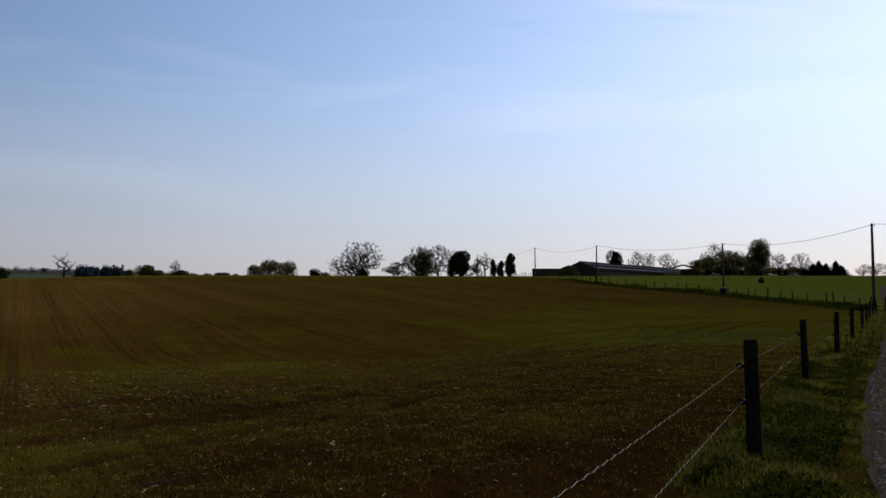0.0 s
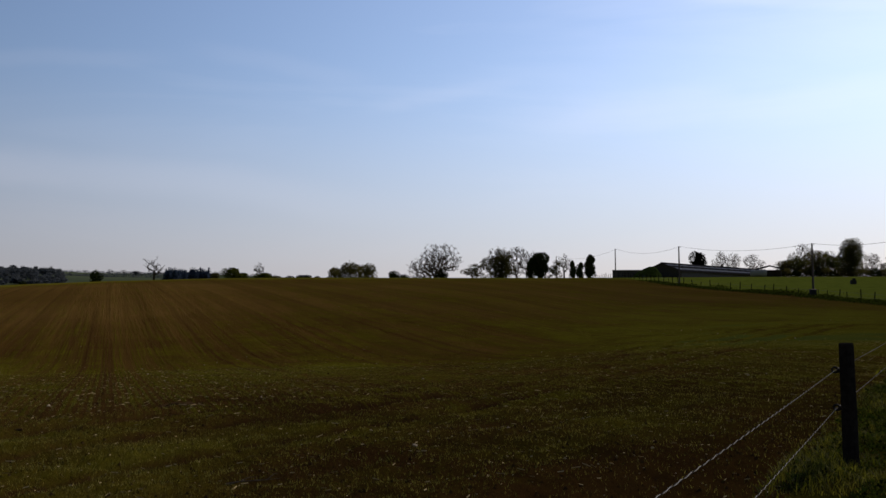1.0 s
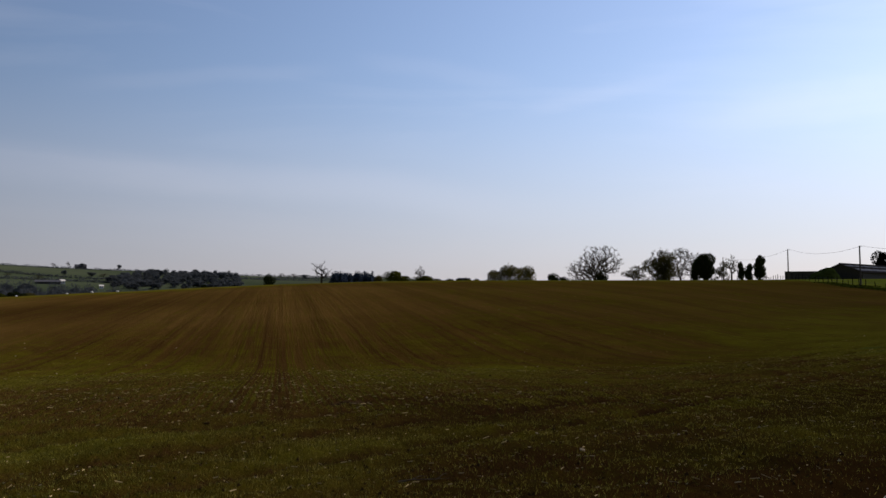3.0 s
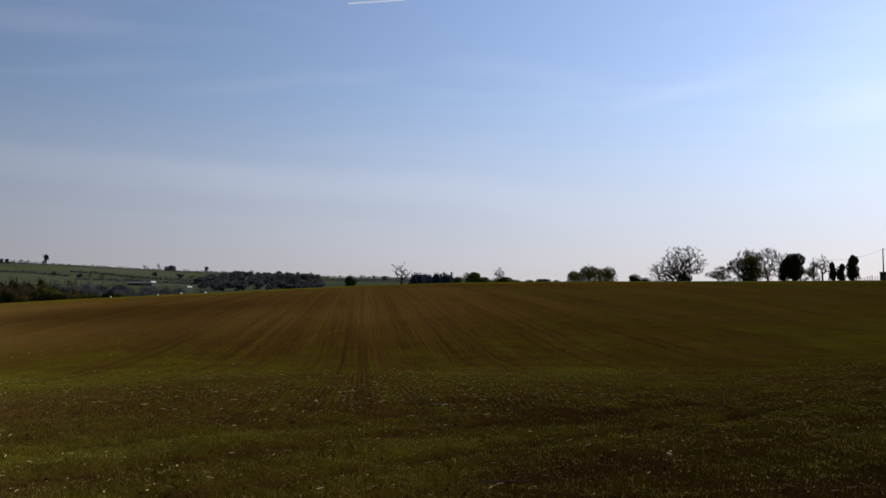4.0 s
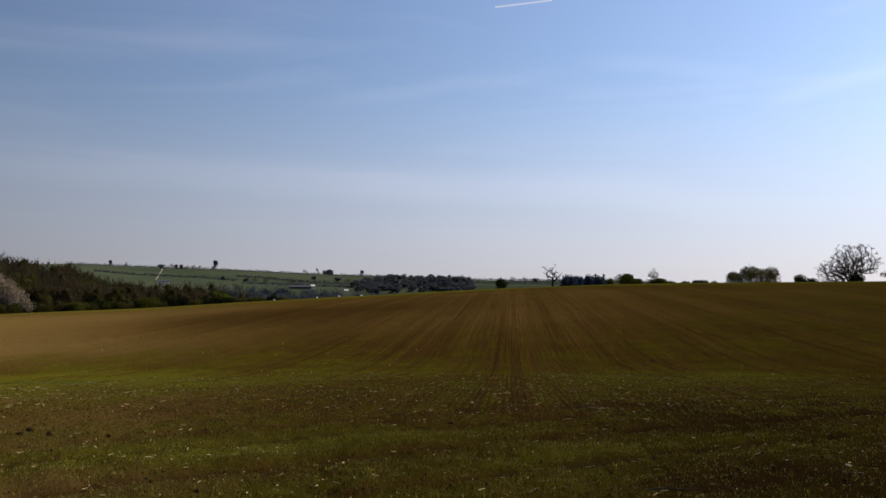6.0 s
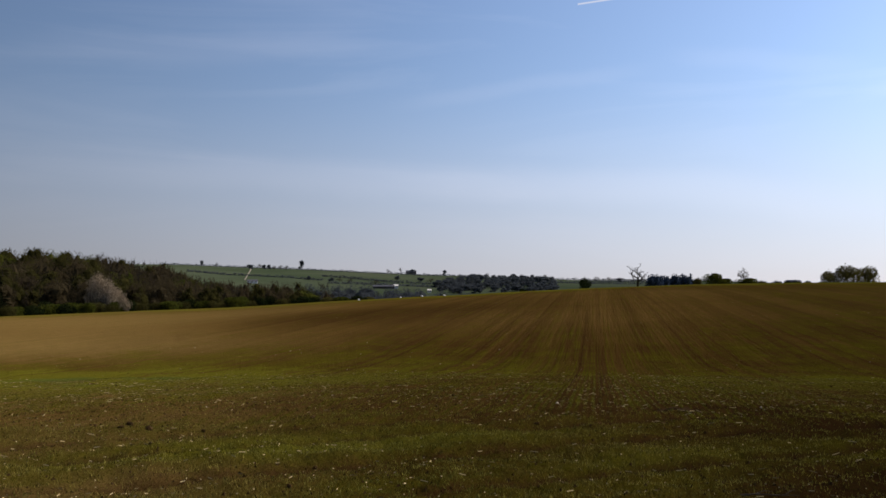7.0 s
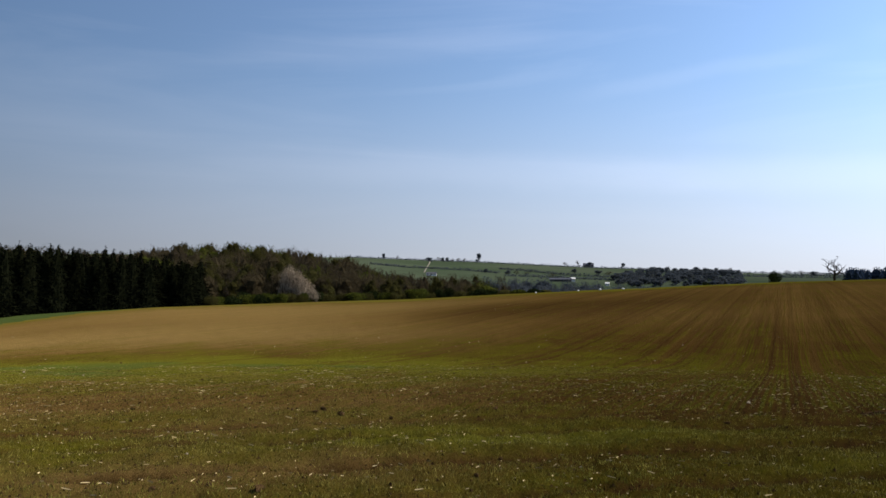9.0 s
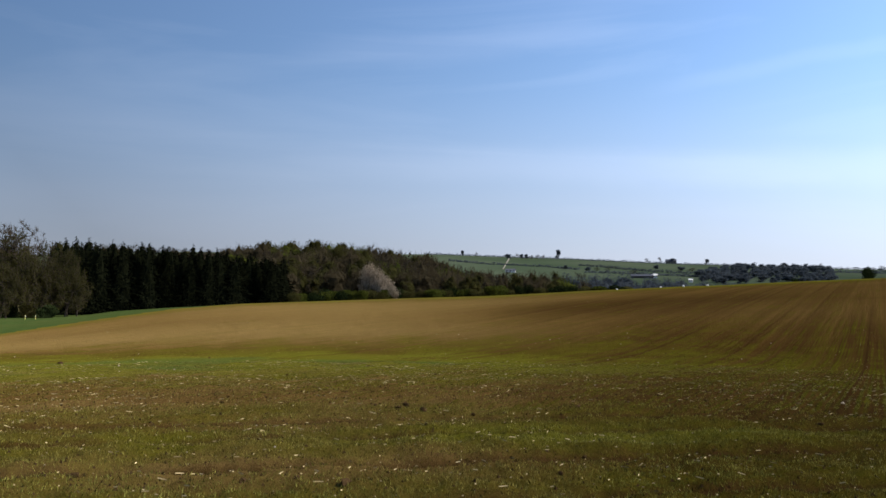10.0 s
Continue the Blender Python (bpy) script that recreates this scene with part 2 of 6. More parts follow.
    near_tram = maths("MINIMUM", maths("ABSOLUTE", maths("SUBTRACT", tram.outputs[0], 0.10), 0.0), maths("ABSOLUTE", maths("SUBTRACT", tram.outputs[0], 0.95), 0.0))
    lines = maths("MULTIPLY", ranged(near_tram, 0.05, 0.17, 1.0, 0.0), maths("MULTIPLY", ranged(fine_streak, 0.30, 0.55, 0.2, 1.0), beyond.outputs["Fac"]))
    cover = maths("SUBTRACT", cover, maths("MULTIPLY", lines, 0.55))
    soil = mixed(maths("MULTIPLY", lines, maths("MULTIPLY", ranged(dry_lit.outputs["Fac"], 0.0, 0.4, 0.45, 0.1), ranged(streak, 0.4, 0.6, 0.3, 1.0))), soil, (0.024, 0.012, 0.004))
    cover = ranged(cover, 0.15, 0.95)
    green = mixed(ranged(mid, 0.3, 0.7), (0.042, 0.037, 0.003), (0.074, 0.063, 0.005))
    green = mixed(ranged(at.outputs["Fac"], 0.6, 1.0), green, (0.090, 0.082, 0.008))
    green = mixed(ranged(at.outputs["Fac"], 1.08, 1.2), green, (0.064, 0.074, 0.013))
    l.new(mixed(cover, soil, green), b.inputs["Base Color"])
    hgt = maths("ADD", maths("MULTIPLY", fine, 0.05), maths("MULTIPLY", streak, 0.06))
    hgt = maths("ADD", hgt, maths("MULTIPLY", fine_streak, 0.05))
    bp = n.new("ShaderNodeBump")
    bp.inputs["Strength"].default_value = 1.0
    bp.inputs["Distance"].default_value = 1.3
    l.new(hgt, bp.inputs["Height"])
    l.new(bp.outputs["Normal"], b.inputs["Normal"])
    return m


M_FIELD = field_material()
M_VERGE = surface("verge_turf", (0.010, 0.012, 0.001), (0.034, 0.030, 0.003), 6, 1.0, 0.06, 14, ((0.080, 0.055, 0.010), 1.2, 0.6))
M_PASTURE = surface("pasture_grass", (0.060, 0.078, 0.010), (0.150, 0.165, 0.022), 0.55, 1.0, 0.25, 1.5, ((0.125, 0.135, 0.017), 0.03, 0.6))
M_STRIP = surface("grass_margin", (0.024, 0.037, 0.009), (0.036, 0.051, 0.012), 0.5, 1.0, 0.1, 2, ((0.046, 0.048, 0.013), 0.15, 0.4))
# green of the far fields, blued and dulled to carry aerial haze
M_FAR_HAZED = surface("hazed_far_fields", (0.036, 0.049, 0.026), (0.049, 0.064, 0.034), 0.02, 1.0, 0, None, ((0.066, 0.077, 0.045), 0.006, 0.8))
M_WOODFLOOR = surface("woodland_floor", (0.03, 0.03, 0.012), (0.06, 0.05, 0.02), 0.6, 1.0)
M_GRAVEL = surface("track_gravel", (0.018, 0.013, 0.010), (0.30, 0.235, 0.175), 45, 0.97, 0.10, 45, ((0.085, 0.060, 0.042), 1.5, 0.5))
M_PEBBLE = surface("pebble", (0.09, 0.072, 0.055), (0.48, 0.41, 0.33), 8, 0.95, spread=0.6, each=2.0)
M_FLINT = surface("flint_stone", (0.17, 0.13, 0.08), (0.40, 0.32, 0.21), 30, 0.95, 0.004, 60, spread=0.5, each=1.6)
M_CLOD = surface("soil_clod", (0.030, 0.017, 0.007), (0.078, 0.046, 0.019), 3, 1.0, 0.01, 30, spread=0.4)
M_STRAW = surface("straw", (0.15, 0.11, 0.045), (0.52, 0.41, 0.21), 5, 0.95, spread=0.6, each=2.0)
M_CROP = surface("young_wheat", (0.032, 0.034, 0.003), (0.215, 0.195, 0.042), 1.5, 0.95, 0, None, ((0.18, 0.13, 0.035), 0.35, 0.5), spread=0.95, thin=0.18, each=2.0)
M_GRASS = surface("verge_grass", (0.012, 0.019, 0.001), (0.105, 0.102, 0.006), 2.0, 0.92, 0, None, ((0.13, 0.105, 0.025), 1.0, 0.3), spread=0.95, thin=0.28, each=2.0)
M_WEED = surface("weed_leaf", (0.014, 0.024, 0.003), (0.050, 0.062, 0.007), 4, 0.95, spread=0.8, thin=0.15, each=2.0)
M_POST = surface("weathered_post", (0.012, 0.010, 0.008), (0.034, 0.028, 0.022), 14, 0.95, 0.006, 40)
M_INSUL = surface("black_plastic", (0.010, 0.010, 0.010), (0.016, 0.016, 0.016), 40, 0.85)
M_ROPE_W = surface("white_polywire", (0.38, 0.35, 0.29), (0.58, 0.53, 0.44), 60, 0.95)
M_ROPE_D = surface("grey_polywire", (0.03, 0.025, 0.02), (0.06, 0.05, 0.04), 60, 0.95)
M_POLE = surface("tarred_pole", (0.03, 0.025, 0.02), (0.07, 0.06, 0.05), 6, 0.9)
M_CABLE = surface("cable", (0.03, 0.03, 0.032), (0.05, 0.05, 0.05), 4, 0.6)
M_BARK = surface("bark", (0.022, 0.017, 0.012), (0.058, 0.046, 0.033), 2.5, 0.97)
M_TWIG = surface("twig", (0.034, 0.026, 0.018), (0.075, 0.056, 0.038), 1.2, 0.97, spread=0.35)
M_LEAF_DARK = surface("ivy_leaf", (0.010, 0.015, 0.005), (0.026, 0.034, 0.010), 1.0, 0.95, spread=0.4, thin=0.1)
M_LEAF_OLIVE = surface("budding_leaf", (0.038, 0.035, 0.010), (0.072, 0.065, 0.019), 0.15, 0.95, spread=0.25, thin=0.5)
M_LEAF_GREEN = surface("spring_leaf", (0.034, 0.042, 0.007), (0.074, 0.078, 0.013), 0.4, 0.95, spread=0.35, thin=0.4)
M_LEAF_BROWN = surface("reddish_bud", (0.042, 0.032, 0.016), (0.080, 0.062, 0.032), 0.12, 0.95, spread=0.25, thin=0.5)
# blue-grey foliage: the haze of distance is painted into the base colour
M_LEAF_HAZED = surface("hazed_foliage", (0.050, 0.057, 0.062), (0.078, 0.087, 0.092), 0.1, 0.95, spread=0.25, thin=0.5)
M_BLOSSOM = surface("blossom", (0.22, 0.165, 0.105), (0.36, 0.285, 0.195), 0.8, 0.95, spread=0.3)
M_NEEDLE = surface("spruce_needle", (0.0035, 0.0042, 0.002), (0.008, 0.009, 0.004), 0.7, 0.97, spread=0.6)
# spruce needles with the blue of distance haze put into their colour
M_NEEDLE_HAZED = surface("hazed_spruce_needle", (0.030, 0.044, 0.072), (0.046, 0.064, 0.098), 0.7, 0.97, spread=0.3, thin=0.4)
M_ROOF = surface("fibre_cement_roof", (0.022, 0.020, 0.020), (0.045, 0.041, 0.041), 0.8, 0.95, 0, None, ((0.030, 0.026, 0.022), 0.2, 0.6))
M_ROOFLIGHT = surface("pale_roof_sheet", (0.17, 0.17, 0.18), (0.26, 0.26, 0.27), 1.0, 0.95)
M_BOARD = surface("dark_boarding", (0.03, 0.026, 0.022), (0.06, 0.05, 0.04), 3, 0.9)
M_WALL = surface("rendered_wall", (0.45, 0.43, 0.39), (0.62, 0.60, 0.55), 1.0, 0.9)
M_SLATE = surface("slate_roof", (0.07, 0.07, 0.08), (0.12, 0.12, 0.13), 2, 0.95)
M_GLASS = surface("dark_window", (0.02, 0.025, 0.03), (0.03, 0.035, 0.04), 2, 0.15)
M_CHALK = surface("chalk_track", (0.17, 0.15, 0.11), (0.28, 0.25, 0.19), 0.3, 0.95)
M_STAKE = surface("yellow_paint", (0.42, 0.36, 0.08), (0.55, 0.48, 0.14), 6, 0.8)
M_DEADWOOD = surface("grey_deadwood", (0.040, 0.028, 0.018), (0.12, 0.095, 0.07), 18, 0.95)
M_STONE = surface("concrete_trough", (0.10, 0.09, 0.08), (0.2, 0.19, 0.17), 5, 0.9)

# ------------------------------------------------------------------ helpers for building


def mesh_of(name, verts, faces, mats, smooth=False, slots=None):
    me = bpy.data.meshes.new(name)
    me.from_pydata([tuple(v) for v in verts], [], [tuple(int(i) for i in f) for f in faces])
    for m in (mats if isinstance(mats, (list, tuple)) else [mats]):
        me.materials.append(m)
    if slots is not None:
        me.polygons.foreach_set("material_index", np.asarray(slots, dtype=np.int32))
    if smooth:
        me.polygons.foreach_set("use_smooth", np.ones(len(me.polygons), dtype=bool))
    me.update()
    return me


def part(name, me, parent, label="", at=None):
    ob = new(name, me)
    ob.parent = parent
    if at is not None:
        ob.matrix_basis = at
    return tagged(ob, label)


def thing(name, x, y, z, label, category, group="", kind="", turn=0.0):
    ob = new(name)
    ob.empty_display_size = 0.3
    ob.matrix_basis = pose(x, y, z, 0, 0, turn)
    return tagged(ob, label, category, group, kind)


def vnoise(x, y, size, seed=0):
    """Smooth value noise in 0..1 on a lattice of that size."""
    x, y = np.asarray(x, float) / size, np.asarray(y, float) / size
    i, j = np.floor(x), np.floor(y)
    u, v = x - i, y - j
    u, v = u * u * (3 - 2 * u), v * v * (3 - 2 * v)

    def h(a, b):
        q = np.sin(a * 127.1 + b * 311.7 + seed * 74.7) * 43758.5453
        return q - np.floor(q)
    return (h(i, j) * (1 - u) + h(i + 1, j) * u) * (1 - v) + (h(i, j + 1) * (1 - u) + h(i + 1, j + 1) * u) * v


def sstep(a, b, x):
    u = np.clip((np.asarray(x, float) - a) / (b - a), 0, 1)
    return u * u * (3 - 2 * u)


def xy(az, r):
    return -r * math.sin(radians(az)), r * math.cos(radians(az))


# ------------------------------------------------------------------ the lie of the land
CREST_AZ = (-180, -60, -27, -15, -6, 0, 7, 14, 20, 26, 30, 35, 38, 44, 50, 56, 62, 66, 70, 76, 80, 95, 180)
CREST_EL = (0.2, 0.9, 1.17, 1.33, 1.38, 1.42, 1.47, 1.50, 1.45, 1.27, 1.10, 0.83, 0.70, 0.37, 0.0, -0.23, -0.48, -0.65, -0.97, -1.82, -2.40, -2.2, 0.2)
CREST_R_AZ = (-180, -40, -12, -6, 0, 26, 45, 70, 80, 180)
CREST_R = (250, 270, 265, 240, 210, 180, 162, 150, 125, 200)


def land(x, y):
    """Height of the bare ground, without the small relief."""
    x, y = np.asarray(x, float), np.asarray(y, float)
    r = np.hypot(x, y) + 1e-6
    az = np.degrees(np.arctan2(-x, y))
    ec = np.tan(np.radians(np.interp(az, CREST_AZ, CREST_EL)))
    rc = np.interp(az, CREST_R_AZ, CREST_R)
    zc = EYE + rc * ec
    depth = 1.35 * sstep(-22, 6, az) * (1 - sstep(110, 150, az))
    rd = 85 - 43 * sstep(-22, 5, az) + 4 * sstep(-9, 6, az)
    near = -depth * sstep(0.08, 1.0, r / rd)
    u = np.clip(0.5 * ((r - rd) + np.sqrt((r - rd) ** 2 + 25)) / (rc - rd), 0, 1)
    steep = sstep(-9, 6, az)
    v = np.clip((r - rd) / (rc - rd), 0, 1)
    s = steep * u * (1.45 - 0.45 * u) + (1 - steep) * (0.55 * v + 0.45 * v * v * (3 - 2 * v))
    z = near + (zc + depth) * s
    # behind the crest
    d = np.clip(r - rc, 0, None)
    left = sstep(24, 42, az) * (1 - sstep(58, 72, az))
    level = np.minimum(d, 130) * ec * 0.55 - np.clip(d - 130, 0, 400) * 0.03
    fall = -9.0 * sstep(0, 120, d)
    foot = np.tan(np.radians(np.interp(az, (56, 60, 64, 68.2, 71, 73.5, 75.2, 80, 100), (-0.2, -0.45, -0.71, -0.8, -1.0, -1.2, -1.45, -1.5, -1.5))))
    flat = (EYE + 172 * foot - zc) * sstep(0, 40, d)
    wood = sstep(60, 74, az)
    z = z + (1 - left) * ((1 - wood) * level + wood * flat) + left * fall
    # the wooded rise
    z = z + 9.5 * np.exp(-((az - 66) / 11.0) ** 2) * sstep(190, 340, r) * (1 - sstep(500, 800, r))
    # far hillside
    sky_el = np.tan(np.radians(np.interp(az, (-180, -40, 6, 12, 20, 27, 37, 45, 53, 70, 100, 180),
                                         (0.3, 0.5, 0.9, 1.42, 1.72, 1.86, 2.12, 2.45, 2.72, 2.5, 1.0, 0.3))))
    rr = np.clip((r - 520) / 1180, 0, 1)
    far_z = EYE + 1700 * sky_el
    ease = 0.78 * rr + 0.22 * rr * rr * (3 - 2 * rr)
    base = np.where(r > 520, sstep(520, 760, r), 0)
    z = z * (1 - base) + base * (-6 * (1 - rr) + far_z * ease)
    z = z + sstep(560, 800, r) * (vnoise(x, y, 260, 3) - 0.5) * 7
    return z


FENCE = [(-0.25, 1.35)] + [(3.0, 8.5), (6.45, 15.6), (10.3, 22.9), (14.6, 31.2), (19.0, 39.6), (23.8, 49.1), (28.1, 57.5), (32.6, 66.2), (37.5, 75.6), (41.0, 83.0)]
FENCE = [(-4.2, -5.9)] + FENCE


def past_fence(x, y):
    """Metres to the track side of the roadside fence (negative: in the field)."""
    x, y = np.asarray(x, float), np.asarray(y, float)
    fx = np.interp(y, [p[1] for p in FENCE], [p[0] for p in FENCE])
    fx = np.where(y < -5.9, -4.2 + (y + 5.9) * 0.49, fx)
    fx = np.where(y > 83, 41.0 + (y - 83) * 0.49, fx)
    return (x - fx) * 0.897


EDGE_Y = (83, 100, 129, 170, 227, 262)      # the pasture's edge, where the poles stand
EDGE_X = (41.0, 43.0, 41.0, 30.0, 24.0, 21.0)


def in_pasture(x, y):
    ex = np.interp(y, EDGE_Y, EDGE_X)
    return (y > 83) & (x > ex)


def rut(side):
    """The wheelings along the headland, as 0..1."""
    return np.exp(-((side + 6.1) / 0.17) ** 2) + np.exp(-((side + 7.9) / 0.17) ** 2) + 0.7 * np.exp(-((side + 9.8) / 0.2) ** 2) + 0.7 * np.exp(-((side + 11.4) / 0.2) ** 2)


def crop_cover(x, y):
    """How much of the soil the young crop hides."""
    r = np.hypot(x, y)
    az = np.degrees(np.arctan2(-x, y))
    band = np.exp(-((r - 34) / np.where(r > 34, 14.0, 10.0)) ** 2) * (0.32 + 0.55 * sstep(26, 58, az))
    side = past_fence(x, y)
    strip = 0.10 * (1 - sstep(22, 30, r)) + 0.26 * np.exp(-((r - 11.2) / 2.0) ** 2) + 0.12 * sstep(8, 32, az) * (1 - sstep(10.5, 12.5, r)) - 0.24 * np.exp(-((r - 17.5) / 3.8) ** 2) * sstep(20, 45, az)
    c = 0.33 + band + strip + 0.24 * (vnoise(x, y, 9, 11) - 0.5) + 0.30 * (vnoise(x, y, 2.6, 12) - 0.5)
    c = c + 0.50 * sstep(4, -14, az) * sstep(20, 42, r) * (1 - sstep(85, 125, r))
    rc = np.interp(az, CREST_R_AZ, CREST_R)
    c = c + 0.62 * sstep(0.74, 0.95, r / rc) - (0.16 + 0.16 * sstep(5, 35, az)) * sstep(45, 80, r) * (1 - sstep(0.72, 0.92, r / rc))
    c = c - 0.18 * sstep(40, 65, az) * sstep(42, 70, r) + 0.26 * sstep(25, 8, az) * sstep(40, 65, r)
    c = c - 0.22 * (1 - sstep(14, 26, az)) * (1 - sstep(11, 16, r)) - 0.7 * rut(side) * (r < 60) + 0.13 * np.sin(side * 1.9 + 2.2 * vnoise(x, y, 7, 13)) * (1 - sstep(12, 26, r))
    return np.clip(c, 0, 1.2)


def small_relief(x, y):
    """Clods, wheelings and drill ridges in the field; tussocks on the verge."""
    r = np.hypot(x, y)
    a = radians(ROWS_AZ)
    across = x * math.cos(a) + y * math.sin(a)
    side = past_fence(x, y)
    fade = 1 - sstep(60, 140, r)
    rough = (vnoise(x, y, 0.35, 1) - 0.5) * 0.06 + (vnoise(x, y, 0.9, 2) - 0.5) * 0.07
    rough = rough + (vnoise(x, y, 0.14, 4) - 0.5) * 0.045 * (1 - sstep(20, 34, r))
    # scuffed ridges along the headland
    rough = rough + 0.022 * np.sin(side * 11 + 5 * vnoise(x, y, 1.4, 14)) * vnoise(x, y, 2.2, 15) * (1 - sstep(13, 24, r))
    rough = rough + (vnoise(across, across * 0 + np.floor(r / 40), 1.1, 5) - 0.5) * 0.05 * sstep(14, 30, r)
    verge = (vnoise(x, y, 0.5, 7) - 0.5) * 0.12 + 0.03 * np.exp(-((side - 0.1) / 0.45) ** 2)
    rough = rough - 0.12 * rut(side) * (0.4 + vnoise(x, y, 1.5, 9))
    path = (vnoise(x, y, 0.3, 8) - 0.5) * 0.015
    on_path = sstep(0.75, 1.05, side) * (1 - sstep(3.3, 3.7, side))
    on_verge = sstep(-0.7, -0.2, side) * (1 - on_path)
    near = sstep(0.8, 3.0, r)
    return near * ((rough * (1 - on_verge) * (1 - on_path)) * fade + verge * on_verge * fade + path * on_path * fade)


def ground_z(x, y):
    return float(land(x, y))


AZ = np.concatenate([np.arange(-33, 87, 0.28), np.arange(87, 327, 6.0)])
RADII = np.concatenate([np.geomspace(0.4, 5.0, 60, endpoint=False), np.geomspace(5.0, 40.0, 220, endpoint=False), np.geomspace(40.0, 4700.0, 160)])
az_g, r_g = np.meshgrid(np.radians(AZ), RADII)
gx, gy = -r_g * np.sin(az_g), r_g * np.cos(az_g)
gz = land(gx, gy) + small_relief(gx, gy)
na, nr = len(AZ), len(RADII)
verts = np.column_stack([gx.ravel(), gy.ravel(), gz.ravel()])
verts = np.vstack([verts, [[0, 0, 0]]])
ii, jj = np.meshgrid(np.arange(nr - 1), np.arange(na), indexing="ij")
j2 = (jj + 1) % na
quads = np.stack([ii * na + jj, (ii + 1) * na + jj, (ii + 1) * na + j2, ii * na + j2], -1).reshape(-1, 4)
tris = [(nr * na, j, (j + 1) % na) for j in range(na)]
cx = gx[:-1, :].ravel() * 1.009
cy = gy[:-1, :].ravel() * 1.009
cr = np.hypot(cx, cy)
caz = np.degrees(np.arctan2(-cx, cy))
side = past_fence(cx, cy)
rc_f = np.interp(caz, CREST_R_AZ, CREST_R)
kind_of = np.zeros(len(cx), dtype=np.int32)
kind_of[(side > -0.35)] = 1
kind_of[in_pasture(cx, cy) | ((side > 3.6) & (cr > 20)) | ((cx > np.interp(cy, EDGE_Y, EDGE_X)) & (cr > 100))] = 2
# beyond the field's far edge
edge = np.where(caz > 60, rc_f * np.interp(caz, (68, 73.5, 80, 90), (1.0, 0.97, 0.92, 0.88)), rc_f * 1.12)
kind_of[(cr > edge) & (caz > -6)] = 2
kind_of[(cr > edge) & (caz > 58) & (caz < 120)] = 3
kind_of[(cr > 185) & (caz > 40) & (caz < 120)] = 5
kind_of[(cr > 560)] = 4
slots = np.concatenate([kind_of, np.ones(na, dtype=np.int32)])
me = bpy.data.meshes.new("ground")
me.from_pydata(verts.tolist(), [], quads.tolist() + [tuple(t) for t in tris])
for m in (M_FIELD, M_VERGE, M_PASTURE, M_STRIP, M_FAR_HAZED, M_WOODFLOOR):
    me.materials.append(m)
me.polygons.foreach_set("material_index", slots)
me.polygons.foreach_set("use_smooth", np.ones(len(slots), dtype=bool))
attr = me.attributes.new("crop", "FLOAT", "POINT")
attr.data.foreach_set("value", np.append(crop_cover(gx.ravel(), gy.ravel()), 0.2).astype(np.float32))
dry_az = np.degrees(np.arctan2(-gx, gy)).ravel()
dry_r = r_g.ravel()
dry_lit_v = sstep(33, 62, dry_az) * sstep(40, 62, dry_r) * (0.50 + 0.8 * (vnoise(gx.ravel(), gy.ravel(), 28, 51) - 0.35))
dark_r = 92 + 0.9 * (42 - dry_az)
dry_lit_v = dry_lit_v * (1 - 0.95 * np.exp(-((dry_az - 41) / 9) ** 2 - ((dry_r - dark_r) / 16) ** 2))
dry_lit_v = dry_lit_v + 0.13 * sstep(48, 80, dry_r) * (1 - sstep(30, 50, dry_az)) * (0.5 + vnoise(gx.ravel(), gy.ravel(), 20, 55))
dry_lit_v = dry_lit_v + 0.03 * sstep(45, 75, dry_r) * (1 - sstep(25, 45, dry_az)) * sstep(12, 24, dry_az)
# paler near soil on the left of the hollow: its sunlit look painted in
dry_lit_v = dry_lit_v + 0.60 * sstep(38, 62, dry_az) * (1 - sstep(24, 40, dry_r)) * (0.4 + 1.2 * vnoise(gx.ravel(), gy.ravel(), 3.0, 52))
dry_lit_v = dry_lit_v * (1 - np.clip(rut(past_fence(gx.ravel(), gy.ravel())), 0, 1) * (dry_r < 40))
attr = me.attributes.new("dry_lit", "FLOAT", "POINT")
attr.data.foreach_set("value", np.append(np.clip(dry_lit_v, 0, 1), 0).astype(np.float32))
# shade of the backlit near headland, painted as darker soil
shade_dark_v = (1 - 0.8 * sstep(14, 32, dry_az)) * (1 - sstep(14, 26, dry_r)) * (0.30 + 0.8 * vnoise(gx.ravel(), gy.ravel(), 1.6, 53))
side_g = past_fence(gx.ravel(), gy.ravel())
# wheelings and one patch up the slope are darkened too
shade_dark_v = shade_dark_v + 0.6 * rut(side_g) * (dry_r < 40)
shade_dark_v = shade_dark_v + 0.5 * np.exp(-((dry_az - 40) / 10) ** 2 - ((dry_r - dark_r) / 14) ** 2)
attr = me.attributes.new("beyond_headland", "FLOAT", "POINT")
attr.data.foreach_set("value", np.append(sstep(12, 18, dry_r + 4 * (vnoise(gx.ravel(), gy.ravel(), 5.0, 54) - 0.5)), 0).astype(np.float32))
attr = me.attributes.new("shade_dark", "FLOAT", "POINT")
attr.data.foreach_set("value", np.append(np.clip(shade_dark_v, 0, 0.9), 0).astype(np.float32))
me.update()
tagged(new("ground", me), "rolling brown drilled field with a thin young green crop, meadows and far hills", "ground", kind="structure")

